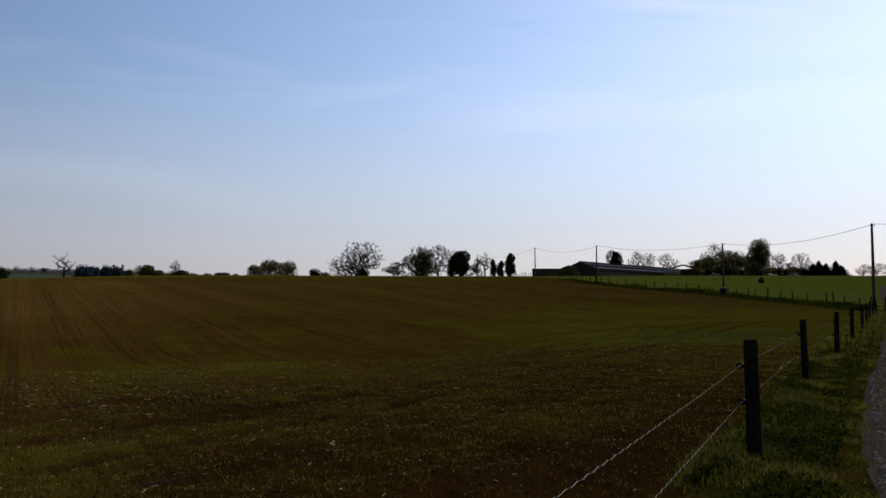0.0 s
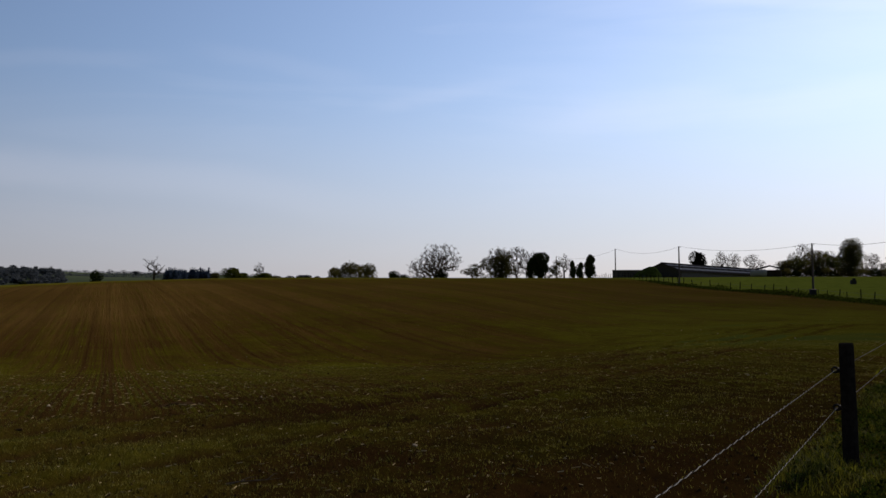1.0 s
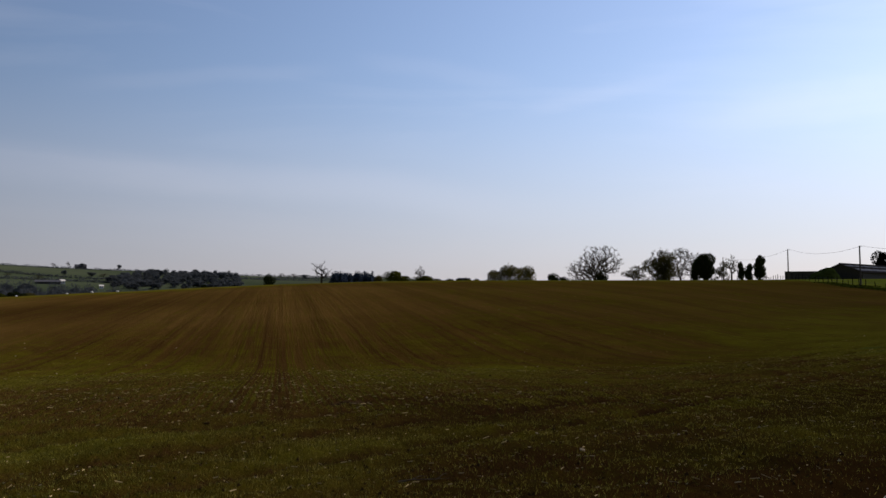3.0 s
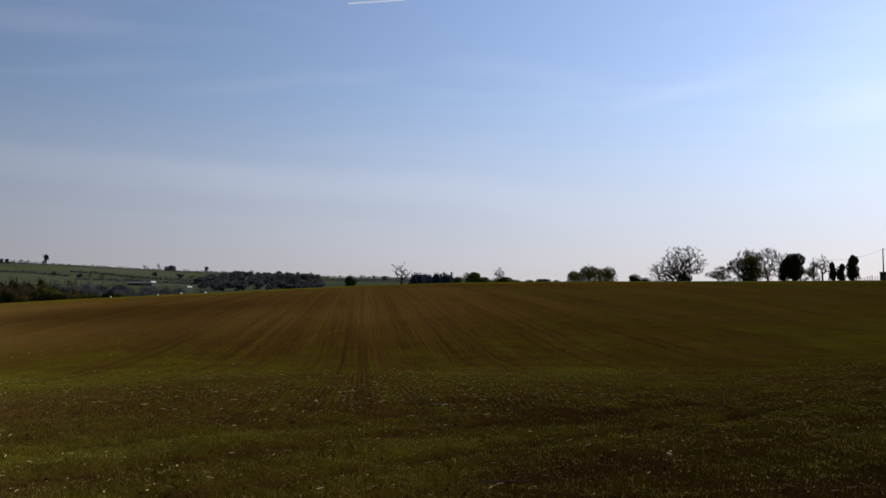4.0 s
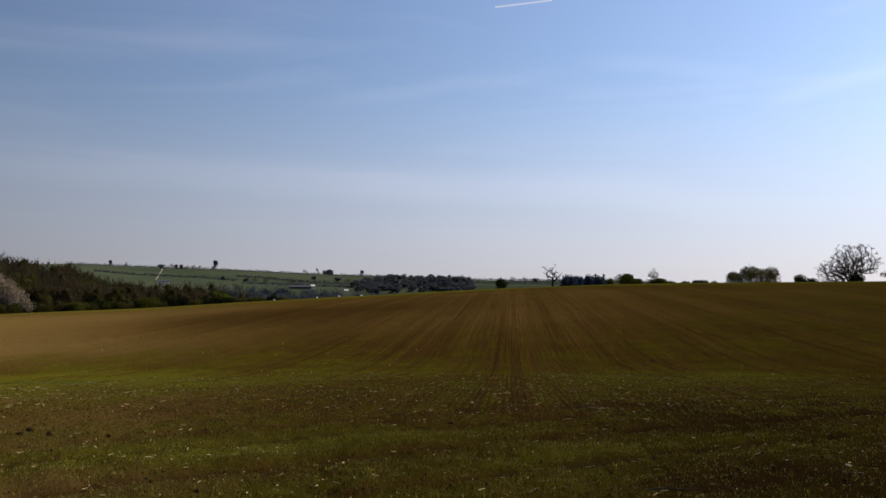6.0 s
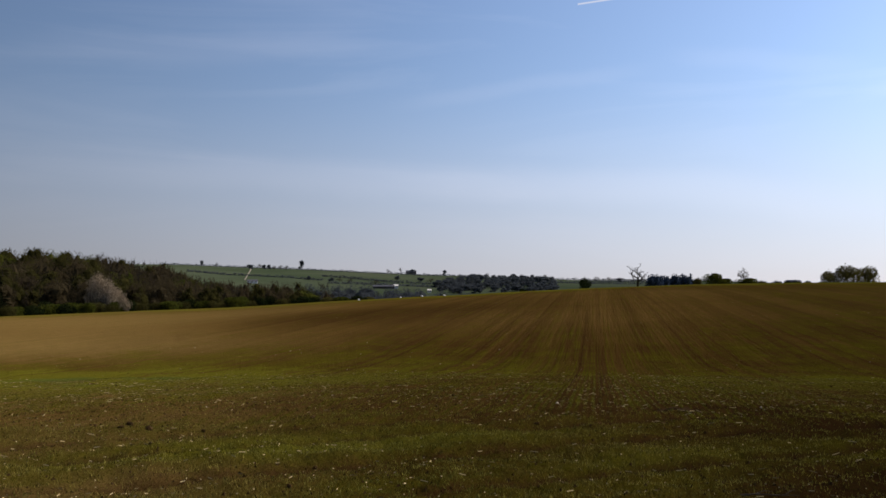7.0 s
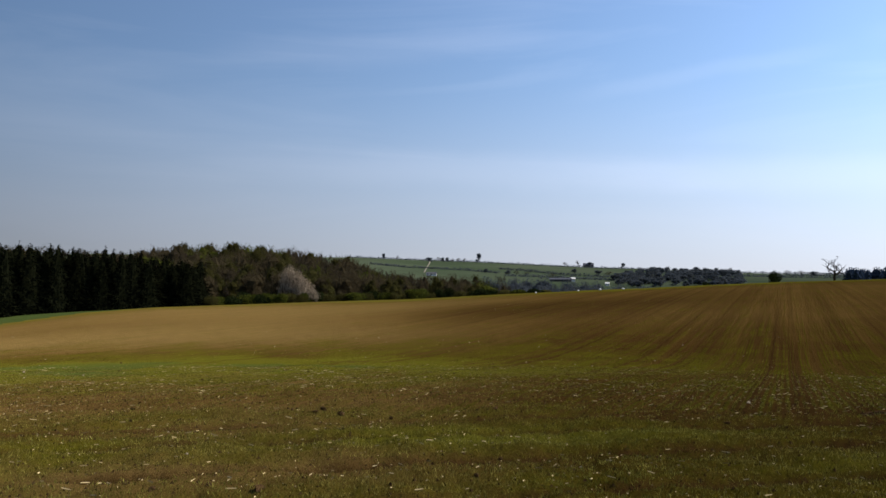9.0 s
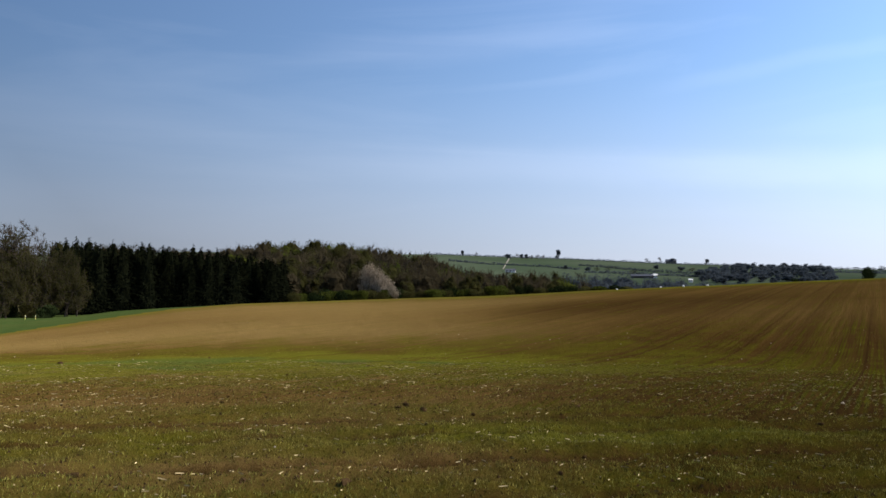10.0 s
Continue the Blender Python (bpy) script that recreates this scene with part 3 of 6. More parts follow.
# farm track beside the fence
ty = np.arange(-14, 150, 0.25)
toff = np.linspace(0.95, 3.5, 14)
tv, tf = [], []
for k, yy in enumerate(ty):
    fx = np.interp(yy, [p[1] for p in FENCE], [p[0] for p in FENCE]) if -5.9 < yy < 83 else (-4.2 + (yy + 5.9) * 0.49 if yy <= -5.9 else 41 + (yy - 83) * 0.49)
    for o in toff:
        wob = (0.16 * (vnoise(yy, o * 0, 1.7, 21) - 0.5) + 0.05 * (vnoise(yy, o * 0, 0.8, 23) - 0.5)) * (1 if o < 1.0 or o > 3.4 else 0)
        px = fx + (o + wob) / 0.897
        crown = 0.012 if 1.0 < o < 3.4 else -0.03
        tv.append((px, yy, float(land(px, yy)) + crown + 0.03 + 0.02 * float(vnoise(px, yy, 0.25, 22)) - 0.03 * math.exp(-((o - 1.5) / 0.25) ** 2)))
    if k:
        b0, b1 = (k - 1) * len(toff), k * len(toff)
        tf += [(b0 + q, b0 + q + 1, b1 + q + 1, b1 + q) for q in range(len(toff) - 1)]
tagged(new("farm_track", mesh_of("farm_track", tv, tf, M_GRAVEL, True)), "grey gravel farm track beside the fence", "track", kind="structure")

# ------------------------------------------------------------------ plants


def tube(path, radii, sides, verts, faces):
    """Adds a tapering tube along the path."""
    base = len(verts)
    for k, p in enumerate(path):
        a = path[max(k - 1, 0)]
        b = path[min(k + 1, len(path) - 1)]
        d = np.array(b, float) - np.array(a, float)
        d /= np.linalg.norm(d) + 1e-9
        ref = np.array((0, 0, 1.0)) if abs(d[2]) < 0.9 else np.array((1.0, 0, 0))
        e = np.cross(d, ref)
        e /= np.linalg.norm(e)
        f = np.cross(d, e)
        for q in range(sides):
            w = 2 * math.pi * q / sides
            verts.append(tuple(np.array(p) + radii[k] * (math.cos(w) * e + math.sin(w) * f)))
        if k:
            c, o = base + k * sides, base + (k - 1) * sides
            for q in range(sides):
                faces.append((o + q, o + (q + 1) % sides, c + (q + 1) % sides, c + q))
    faces.append(tuple(base + q for q in range(sides))[::-1])
    faces.append(tuple(base + (len(path) - 1) * sides + q for q in range(sides)))


def leaf_cloud(points, size, rng, verts, faces, flat=0.5):
    """Adds one small leaf-like quad at each point."""
    n = len(points)
    d1 = rng.normal(size=(n, 3))
    d1 /= np.linalg.norm(d1, axis=1)[:, None]
    d2 = np.cross(d1, rng.normal(size=(n, 3)))
    d2 /= np.linalg.norm(d2, axis=1)[:, None]
    s = size * rng.uniform(0.5, 1.3, (n, 1))
    base = len(verts)
    for p, a, b in zip(points, d1 * s, d2 * s * flat * 1.5):
        verts.extend((tuple(p - a), tuple(p - b + a * 0.2), tuple(p + a * 0.9 + b * 0.6)))
    faces.extend((base + 3 * k, base + 3 * k + 1, base + 3 * k + 2) for k in range(n))


def skeleton_of(height, width, rng, tips=350, stems=1, low=0.2, lobes=5, top_round=0.8):
    """Grows limbs towards points scattered through a lobed crown. Returns nodes, parents, tip points."""
    nodes, parent = [], []
    for s in range(stems):
        off = rng.normal(0, 0.03 * width, 2) if stems > 1 else np.zeros(2)
        last = -1
        fan = 2 * math.pi * (s + 0.3) / stems
        lean = np.array((math.cos(fan), math.sin(fan))) * (0.45 * width / height if stems > 1 else 0.02) * rng.uniform(0.6, 1.1)
        for k in range(7):
            h = height * (0.02 + 0.10 * k) * (0.55 if stems > 1 else 0.75)
            nodes.append((off[0] + lean[0] * h, off[1] + lean[1] * h, h if k else -0.3))
            parent.append(last)
            last = len(nodes) - 1
    cent = []
    for k in range(lobes):
        w = 2 * math.pi * (k + rng.uniform(-0.3, 0.3)) / lobes
        cent.append((math.cos(w) * width * 0.25, math.sin(w) * width * 0.25, height * rng.uniform(low + (0.12 if stems > 2 else 0.22), 0.72), rng.uniform(0.22, 0.30)))
    cent.append((0, 0, height * 0.75, 0.26))
    pts = []
    while len(pts) < tips:
        c = cent[rng.integers(len(cent))]
        v = rng.normal(size=3)
        v *= rng.uniform(0.35, 1.0) ** 0.5 / np.linalg.norm(v)
        p = np.array((c[0] + v[0] * c[3] * width, c[1] + v[1] * c[3] * width, c[2] + v[2] * c[3] * height * top_round))
        if low * height < p[2] < height and math.hypot(p[0], p[1]) < width * 0.5:
            pts.append(p)
    pts.sort(key=lambda p: p[0] ** 2 + p[1] ** 2 + (p[2] - 0.35 * height) ** 2)
    arr = np.array(nodes)
    step = height * 0.06
    for p in pts:
        dv = p - arr
        dist = np.linalg.norm(dv, axis=1)
        cost = dist + 0.8 * np.clip(arr[:, 2] - p[2] + 0.05 * height, 0, None)
        k = int(np.argmin(cost))
        m = max(1, int(dist[k] / step))
        a, prev = arr[k].copy(), k
        extra = []
        for q in range(1, m + 1):
            f = q / m
            bend = rng.normal(0, 0.006 * height, 3) * (1 if q < m else 0)
            lift = np.array((0, 0, -0.02 * height * f * (1 - f)))
            extra.append(a + (p - a) * f + bend + lift)
            parent.append(prev)
            prev = len(arr) + q - 1
        arr = np.vstack([arr, extra])
    return arr, parent, np.array(pts)


def limb_mesh(arr, parent, thick, twig=0.012, sides=4):
    """A tube for each piece of limb, thicker the more it carries."""
    n = len(arr)
    load = np.ones(n)
    for k in range(n - 1, -1, -1):
        if parent[k] >= 0 and parent[k] < k:
            load[parent[k]] += load[k]
    rad = twig + thick * np.sqrt(load / load.max())
    verts, faces = [], []
    for k in range(n):
        p = parent[k]
        if p < 0:
            continue
        r0 = min(rad[p], rad[k] * 1.5)
        tube([arr[p], arr[k]], [r0, rad[k]], sides if rad[k] > 0.06 else 3, verts, faces)
    return verts, faces


def tree_meshes(name, height, width, seed, tips=350, stems=1, low=0.2, lobes=5, twigs=0, leaves=0, leaf=0.3,
                leaf_mat=None, thick=0.35, spread=0.9, flat=0.5, twig=0.012):
    """Meshes of trunk with limbs, and of the crown of twigs and leaves."""
    rng = np.random.default_rng(seed)
    arr, parent, pts = skeleton_of(height, width, rng, tips, stems, low, lobes)
    v, f = limb_mesh(arr, parent, thick, twig * 0.8)
    trunk = mesh_of(name + "_trunk", v, f, M_BARK)
    v, f, slot = [], [], []
    if twigs:
        pick = arr[rng.integers(7, len(arr), twigs)]
        d = rng.normal(size=(twigs, 3)) + np.array((0, 0, 0.5)) + pick / height * 0.8
        d /= np.linalg.norm(d, axis=1)[:, None]
        ln = rng.uniform(0.4, 1.0, (twigs, 1)) * spread
        e = np.cross(d, rng.normal(size=(twigs, 3)))
        e *= (twig * 1.8) / np.linalg.norm(e, axis=1)[:, None]
        for p, dd, ee in zip(pick, d * ln, e):
            b = len(v)
            v.extend((tuple(p - ee), tuple(p + ee), tuple(p + dd)))
            f.append((b, b + 1, b + 2))
        slot += [0] * twigs
    if leaves:
        pick = pts[rng.integers(0, len(pts), leaves)] + rng.normal(0, 0.45 * spread, (leaves, 3))
        leaf_cloud(pick, leaf, rng, v, f, flat)
        slot += [1] * leaves
    crown = mesh_of(name + "_crown", v, f, [M_TWIG, leaf_mat or M_LEAF_OLIVE], slots=slot) if f else None
    return trunk, crown


def lump_shape():
    bm = bmesh.new()
    bmesh.ops.create_icosphere(bm, subdivisions=1, radius=1.0)
    bm.verts.ensure_lookup_table()
    vs = np.array([q.co[:] for q in bm.verts])
    fs = [tuple(q.index for q in p.verts) for p in bm.faces]
    bm.free()
    return vs, fs


LUMP_V, LUMP_F = lump_shape()


def clump_meshes(name, height, width, seed, leaves, leaf, leaf_mat, blobs=9, bare=0.0, thick=0.3, core=0.7, solid=0.0, twigs=0):
    """Meshes of a dense, leafy tree or bush: overlapping clumps with an uneven outline."""
    rng = np.random.default_rng(seed)
    v, f = [], []
    tube([(0, 0, -0.3), (0.02 * width, 0, height * 0.3), (0, 0.02 * width, height * 0.8)], [thick, thick * 0.75, thick * 0.2], 7, v, f)
    for k in range(5):
        w = rng.uniform(0, 6.28)
        tube([(0, 0, height * (0.15 + 0.08 * k)), (math.cos(w) * width * 0.3, math.sin(w) * width * 0.3, height * (0.45 + 0.08 * k))], [thick * 0.4, thick * 0.12], 5, v, f)
    trunk = mesh_of(name + "_trunk", v, f, M_BARK)
    pts, hearts = [], []
    for k in range(blobs):
        w = rng.uniform(0, 6.28)
        q = rng.uniform(0.08, 0.33) * width
        zc = height * (bare + (1 - bare) * rng.uniform(0.12, 0.84) * math.sqrt(1 - (q / (0.40 * width)) ** 2))
        rad = width * rng.uniform(0.13, 0.25)
        share = int(leaves * 0.72) // blobs
        if k < 3:
            # the heart of the crown
            q, zc, rad = 0.07 * k * width, height * (bare + (1 - bare) * (0.30 + 0.16 * k)), width * (0.31 - 0.03 * k)
            share = int(leaves * 0.28) // 3 + share
        roof_z = height * (bare + (1 - bare) * math.sqrt(1 - (q / (0.52 * width)) ** 2)) * rng.uniform(0.84, 1.0)
        rz = min(rad * rng.uniform(0.9, 1.5), max(roof_z - zc, 0.10 * height), zc - bare * height + 0.25)
        d = rng.normal(size=(share, 3))
        d *= (rng.uniform(core ** 3, 1.15, (share, 1)) ** (1 / 3)) / np.linalg.norm(d, axis=1)[:, None]
        d *= 1 + 0.09 * np.abs(rng.normal(size=(share, 1))) * (rng.uniform(0, 1, (share, 1)) < 0.2)
        pts.append(np.column_stack([math.cos(w) * q + d[:, 0] * rad, math.sin(w) * q + d[:, 1] * rad, np.maximum(zc + d[:, 2] * rz, 0.02 * height)]))
        hearts.append((math.cos(w) * q, math.sin(w) * q, zc, rad, rz))
    pts = np.vstack(pts)
    v, f = [], []
    leaf_cloud(pts, leaf, rng, v, f, 0.6)
    if twigs:
        pick = pts[rng.integers(0, len(pts), twigs)]
        d = pick * np.array((0.9 / width, 0.9 / width, 0.0)) + np.array((0, 0, 0.8)) + rng.normal(0, 0.28, (twigs, 3))
        d *= (rng.uniform(0.4, 1.1, twigs) / np.linalg.norm(d, axis=1))[:, None] * (0.085 * height)
        e = np.cross(d, rng.normal(size=(twigs, 3)))
        e *= 0.035 / np.linalg.norm(e, axis=1)[:, None]
        b = len(v)
        v.extend(map(tuple, np.stack([pick - d * 0.5 - e, pick - d * 0.5 + e, pick + d * 0.5], 1).reshape(-1, 3)))
        f.extend((b + 3 * k, b + 3 * k + 1, b + 3 * k + 2) for k in range(twigs))
    if solid:
        # tangled twigs fill the middle of each clump
        for hx, hy, hz, hr, hh in hearts:
            b = len(v)
            lump = LUMP_V * rng.uniform(0.55, 1.15, (len(LUMP_V), 1)) * solid
            v.extend(map(tuple, lump * np.array((hr, hr, hh)) + np.array((hx, hy, hz))))
            f.extend(tuple(int(i) + b for i in q) for q in LUMP_F)
    crown = mesh_of(name + "_crown", v, f, leaf_mat)
    return trunk, crown


def conifer_meshes(name, height, width, seed, sprays=3000, size=0.21, mat=None):
    """A spruce: a straight stem in a ragged cone of many small drooping sprays."""
    rng = np.random.default_rng(seed)
    v, f = [], []
    tube([(0, 0, -0.3), (0, 0, height * 0.5), (0, 0, height * 0.99)], [0.22, 0.14, 0.02], 6, v, f)
    trunk = mesh_of(name + "_trunk", v, f, M_BARK)
    h = height * (0.03 + 0.965 * (1 - np.sqrt(rng.uniform(0, 1, sprays))) ** 1.0)
    w = rng.uniform(0, 2 * math.pi, sprays)
    tier = (h / height * 15 + 0.3 * np.sin(3 * w + seed)) % 1.0
    reach = width * 0.5 * (1 - h / height) ** 0.85 * (1.05 - 0.40 * tier) * (1 + 0.22 * np.sin(5 * w + h * 1.9 + seed)) + 0.07
    q = reach * rng.uniform(0.45, 1.0, sprays) ** 0.5
    p = np.column_stack([np.cos(w) * q, np.sin(w) * q, h - 0.12 * q])
    out = np.column_stack([np.cos(w), np.sin(w), -0.55 + rng.normal(0, 0.25, sprays)])
    out *= (size * rng.uniform(0.7, 1.9, sprays) / np.linalg.norm(out, axis=1))[:, None]
    sidew = np.cross(out, rng.normal(size=(sprays, 3)))
    sidew *= (size * 0.45 * rng.uniform(0.6, 1.3, sprays) / np.linalg.norm(sidew, axis=1))[:, None]
    v = np.stack([p - out * 0.5 - sidew, p - out * 0.5 + sidew, p + out], 1).reshape(-1, 3).tolist()
    f = np.arange(3 * sprays).reshape(-1, 3).tolist()
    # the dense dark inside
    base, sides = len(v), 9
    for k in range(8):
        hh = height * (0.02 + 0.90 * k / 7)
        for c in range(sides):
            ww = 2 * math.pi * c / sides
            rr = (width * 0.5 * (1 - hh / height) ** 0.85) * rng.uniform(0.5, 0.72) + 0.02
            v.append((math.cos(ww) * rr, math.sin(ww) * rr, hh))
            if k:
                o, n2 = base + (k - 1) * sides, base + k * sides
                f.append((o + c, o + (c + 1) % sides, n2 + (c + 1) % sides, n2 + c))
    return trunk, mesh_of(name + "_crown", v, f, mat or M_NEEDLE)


def plant(name, meshes, x, y, label, category, group="", sx=1.0, sz=1.0, turn=0.0, sink=0.0):
    ob = thing(name, x, y, ground_z(x, y) - sink, label, category, group, turn=turn)
    ob.scale = (sx, sx, sz)
    part("trunk", meshes[0], ob)
    if meshes[1]:
        part("crown", meshes[1], ob)
    return ob


TRUE_SIZE = {}


def plant_to(name, meshes, az, r, top_el, size, label, category, group="", width=None, turn=0.0):
    """A tree of unit meshes of that size (height, width), whose top shows at top_el degrees above eye level."""
    x, y = xy(az, r)
    g = ground_z(x, y)
    h = max(EYE + r * math.tan(radians(top_el)) - g, 0.8)
    key = meshes[0].name
    if key not in TRUE_SIZE:
        co = np.concatenate([np.array([q.co[:] for q in me.vertices]) for me in meshes if me])
        TRUE_SIZE[key] = (np.percentile(co[:, 2], 99.7), 2 * np.percentile(np.abs(co[:, :2]), 98))
    sz = h / TRUE_SIZE[key][0]
    sx = (width / TRUE_SIZE[key][1]) if width else sz
    return plant(name, meshes, x, y, label, category, group, sx, sz, turn)

# ------------------------------------------------------------------ roadside fence
fence = thing("fence", 0, 0, 0, "roadside fence of dark wooden posts with two white polywire strands", "fence")
POST_H = 1.15


def post_mesh(h, r, seed):
    rng = np.random.default_rng(seed)
    v, f = [], []
    sides = 10
    rings = [(-0.25, 1.05), (0.0, 1.05), (h * 0.35, 1.0), (h * 0.7, 0.97), (h - 0.03, 0.95), (h - 0.006, 0.9), (h, 0.8)]
    wob = rng.uniform(0.9, 1.1, sides)
    for z, s in rings:
        jx, jy = rng.normal(0, 0.003, 2)
        for q in range(sides):
            w = 2 * math.pi * q / sides
            v.append((jx + r * s * wob[q] * math.cos(w), jy + r * s * wob[q] * math.sin(w), z))
    for k in range(len(rings) - 1):
        for q in range(sides):
            a, b = k * sides + q, k * sides + (q + 1) % sides
            f.append((a, b, b + sides, a + sides))
    f.append(tuple((len(rings) - 1) * sides + q for q in range(sides)))
    f.append(tuple(range(sides))[::-1])
    return mesh_of("post", v, f, M_POST)


def insulator_mesh():
    """A screw-in ring insulator: shank, ring and nose."""
    v, f = [], []
    tube([(0, 0, 0), (0.02, 0, 0), (0.035, 0, 0)], [0.016, 0.022, 0.027], 8, v, f)
    ring = [(0.060 + 0.025 * math.cos(w), 0, 0.025 * math.sin(w)) for w in np.linspace(0, 2 * math.pi, 13)]
    tube(ring, [0.011] * 13, 6, v, f)
    return mesh_of("insulator", v, f, M_INSUL)


INSUL = insulator_mesh()
LEANS = [(0, 0), (0, 0), (0.4, -1.0), (0.4, -1.5), (0.2, 0.7), (-0.5, 0.4), (0.6, -0.3), (0.2, 0.3), (-0.8, 0.5), (0.3, 0.3), (0.4, -0.4), (0, 0.3)]
WIRE_H = (0.895, 0.545)
hang = {0: [], 1: []}
for k, (px, py) in enumerate(FENCE):
    nx, ny = FENCE[min(k + 1, len(FENCE) - 1)]
    ox, oy = FENCE[max(k - 1, 0)]
    face = math.atan2(ny - oy, nx - ox) + math.pi / 2
    z = ground_z(px, py)
    p = part("post", post_mesh(POST_H, 0.060 + 0.004 * (k % 3), 40 + k), fence, at=pose(px, py, z, LEANS[k][0], LEANS[k][1], 0))
    top = Matrix(p.matrix_basis)
    for w, h in enumerate(WIRE_H):
        spot = top @ Vector((0, 0, h))
        ins = new("insulator", INSUL)
        ins.parent = p
        local = top.inverted() @ (Matrix.Translation(spot + Vector((math.cos(face), math.sin(face), 0)) * 0.045) @ Matrix.Rotation(face, 4, "Z"))
        ins.matrix_basis = local
        tagged(ins, "black plastic ring insulator")
        hang[w].append(tuple(spot + Vector((math.cos(face), math.sin(face), 0)) * 0.10))


def rope_meshes(points, near_len=13.0):
    """A slack twisted polywire: a white and a dark strand wound round each other."""
    line = []
    for a, b in zip(points[:-1], points[1:]):
        a, b = np.array(a), np.array(b)
        n = max(2, int(np.linalg.norm(b - a) / 0.022)) if np.hypot(*a[:2]) < near_len else 40
        for q in range(n):
            s = q / n
            line.append(a + (b - a) * s - np.array((0, 0, 0.012 * 4 * s * (1 - s) * np.linalg.norm(b - a) / 9)))
    line.append(np.array(points[-1]))
    out = []
    for strand in (0, 1):
        path = []
        dist = 0.0
        for k, p in enumerate(line):
            if k:
                dist += np.linalg.norm(p - line[k - 1])
            w = dist * 2 * math.pi / 0.15 + math.pi * strand
            path.append(p + 0.0022 * np.array((math.cos(w) * 0.9, math.cos(w) * -0.4, math.sin(w))))
        v, f = [], []
        tube(path, [0.0017 if strand == 0 else 0.0020] * len(path), 5, v, f)
        out.append((v, f))
    return out


for w in (0, 1):
    (v0, f0), (v1, f1) = rope_meshes(hang[w])
    base = len(v0)
    part("wire", mesh_of("wire", v0 + v1, f0 + [tuple(i + base for i in q) for q in f1], [M_ROPE_W, M_ROPE_D],
                         slots=[0] * len(f0) + [1] * len(f1)), fence, "twisted white and grey polywire strand")

# ------------------------------------------------------------------ pasture fence, poles and cable
pasture_fence = thing("pasture_fence", 0, 0, 0, "uneven old stake fence along the pasture edge", "fence")
edge_pts = [(EDGE_X[k], EDGE_Y[k]) for k in range(len(EDGE_Y))]
stakes = []
rng = np.random.default_rng(3)
STAKES = [post_mesh(1.25, 0.07, 91), post_mesh(1.0, 0.06, 92), post_mesh(1.45, 0.075, 93)]
for (ax, ay), (bx, by) in zip(edge_pts[:-1], edge_pts[1:]):
    n = int(math.hypot(bx - ax, by - ay) / 3.4)
    for q in range(n):
        s = (q + rng.uniform(-0.25, 0.25)) / n
        px, py = ax + (bx - ax) * s + 0.8, ay + (by - ay) * s
        stakes.append((px, py))
        part("stake", STAKES[rng.integers(3)], pasture_fence,
             at=pose(px, py, ground_z(px, py), rng.normal(0, 4), rng.normal(0, 5), rng.uniform(0, 360)))
for h in (0.4, 0.9):
    v, f = [], []
    tube([(px, py, ground_z(px, py) + h) for px, py in stakes], [0.012] * len(stakes), 4, v, f)
    part("wire", mesh_of("stock_wire", v, f, M_CABLE), pasture_fence, "thin stock wire")

POLES = [(42.0, 85.0, 8.4), (41.5, 129.0, 7.6), (30.0, 170.0, 7.5), (24.0, 227.0, 7.5), (11.8, 300.0, 8.3)]


def pole_thing(x, y, h):
    ob = thing("power_pole", x, y, ground_z(x, y), "tall dark tarred wooden power pole in the pasture edge", "pole", "power poles")
    v, f = [], []
    tube([(0, 0, -0.5), (0, 0, 0.4), (0.01, 0, h * 0.5), (0, 0, h - 0.05), (0, 0, h)], [0.17, 0.165, 0.14, 0.11, 0.07], 10, v, f)
    part("shaft", mesh_of("pole_shaft", v, f, M_POLE), ob)
    v, f = [], []
    tube([(0.08, 0, h - 0.25), (0.30, 0, h - 0.25), (0.30, 0, h - 0.05)], [0.03, 0.03, 0.05], 6, v, f)
    part("insulator", mesh_of("pole_insulator", v, f, M_INSUL), ob, "dark insulator bracket")
    return ob


tops = []
for x, y, h in POLES:
    pole_thing(x, y, h)
    tops.append(np.array((x + 0.25, y, ground_z(x, y) + h - 0.05)))
# the line goes on to the next pole, beside the track and past the picture's edge
nxt = (56.0, 48.0, 7.8)
pole_thing(*nxt)
tops = [np.array((nxt[0] + 0.25, nxt[1], ground_z(*nxt[:2]) + nxt[2] - 0.05))] + tops
for a, b in zip(tops[:-1], tops[1:]):
    sag = 0.022 * np.linalg.norm(b - a)
    path = [a + (b - a) * s - np.array((0, 0, 4 * sag * s * (1 - s))) for s in np.linspace(0, 1, 25)]
    v, f = [], []
    tube(path, [0.022] * 25, 5, v, f)
    tagged(new("overhead_cable", mesh_of("overhead_cable", v, f, M_CABLE)), "thin dark sagging overhead cable between wooden poles", "cable", "overhead cables")

# transformer box at a pole's foot, and a trough in the pasture


def box_mesh(name, w, d, h, bev, mat):
    bm = bmesh.new()
    bmesh.ops.create_cube(bm, size=1)
    for q in bm.verts:
        q.co = Vector((q.co.x * w, q.co.y * d, (q.co.z + 0.5) * h))
    bmesh.ops.bevel(bm, geom=bm.edges[:], offset=bev, segments=2, affect="EDGES")
    me = bpy.data.meshes.new(name)
    bm.to_mesh(me)
    bm.free()
    me.materials.append(mat)
    return me


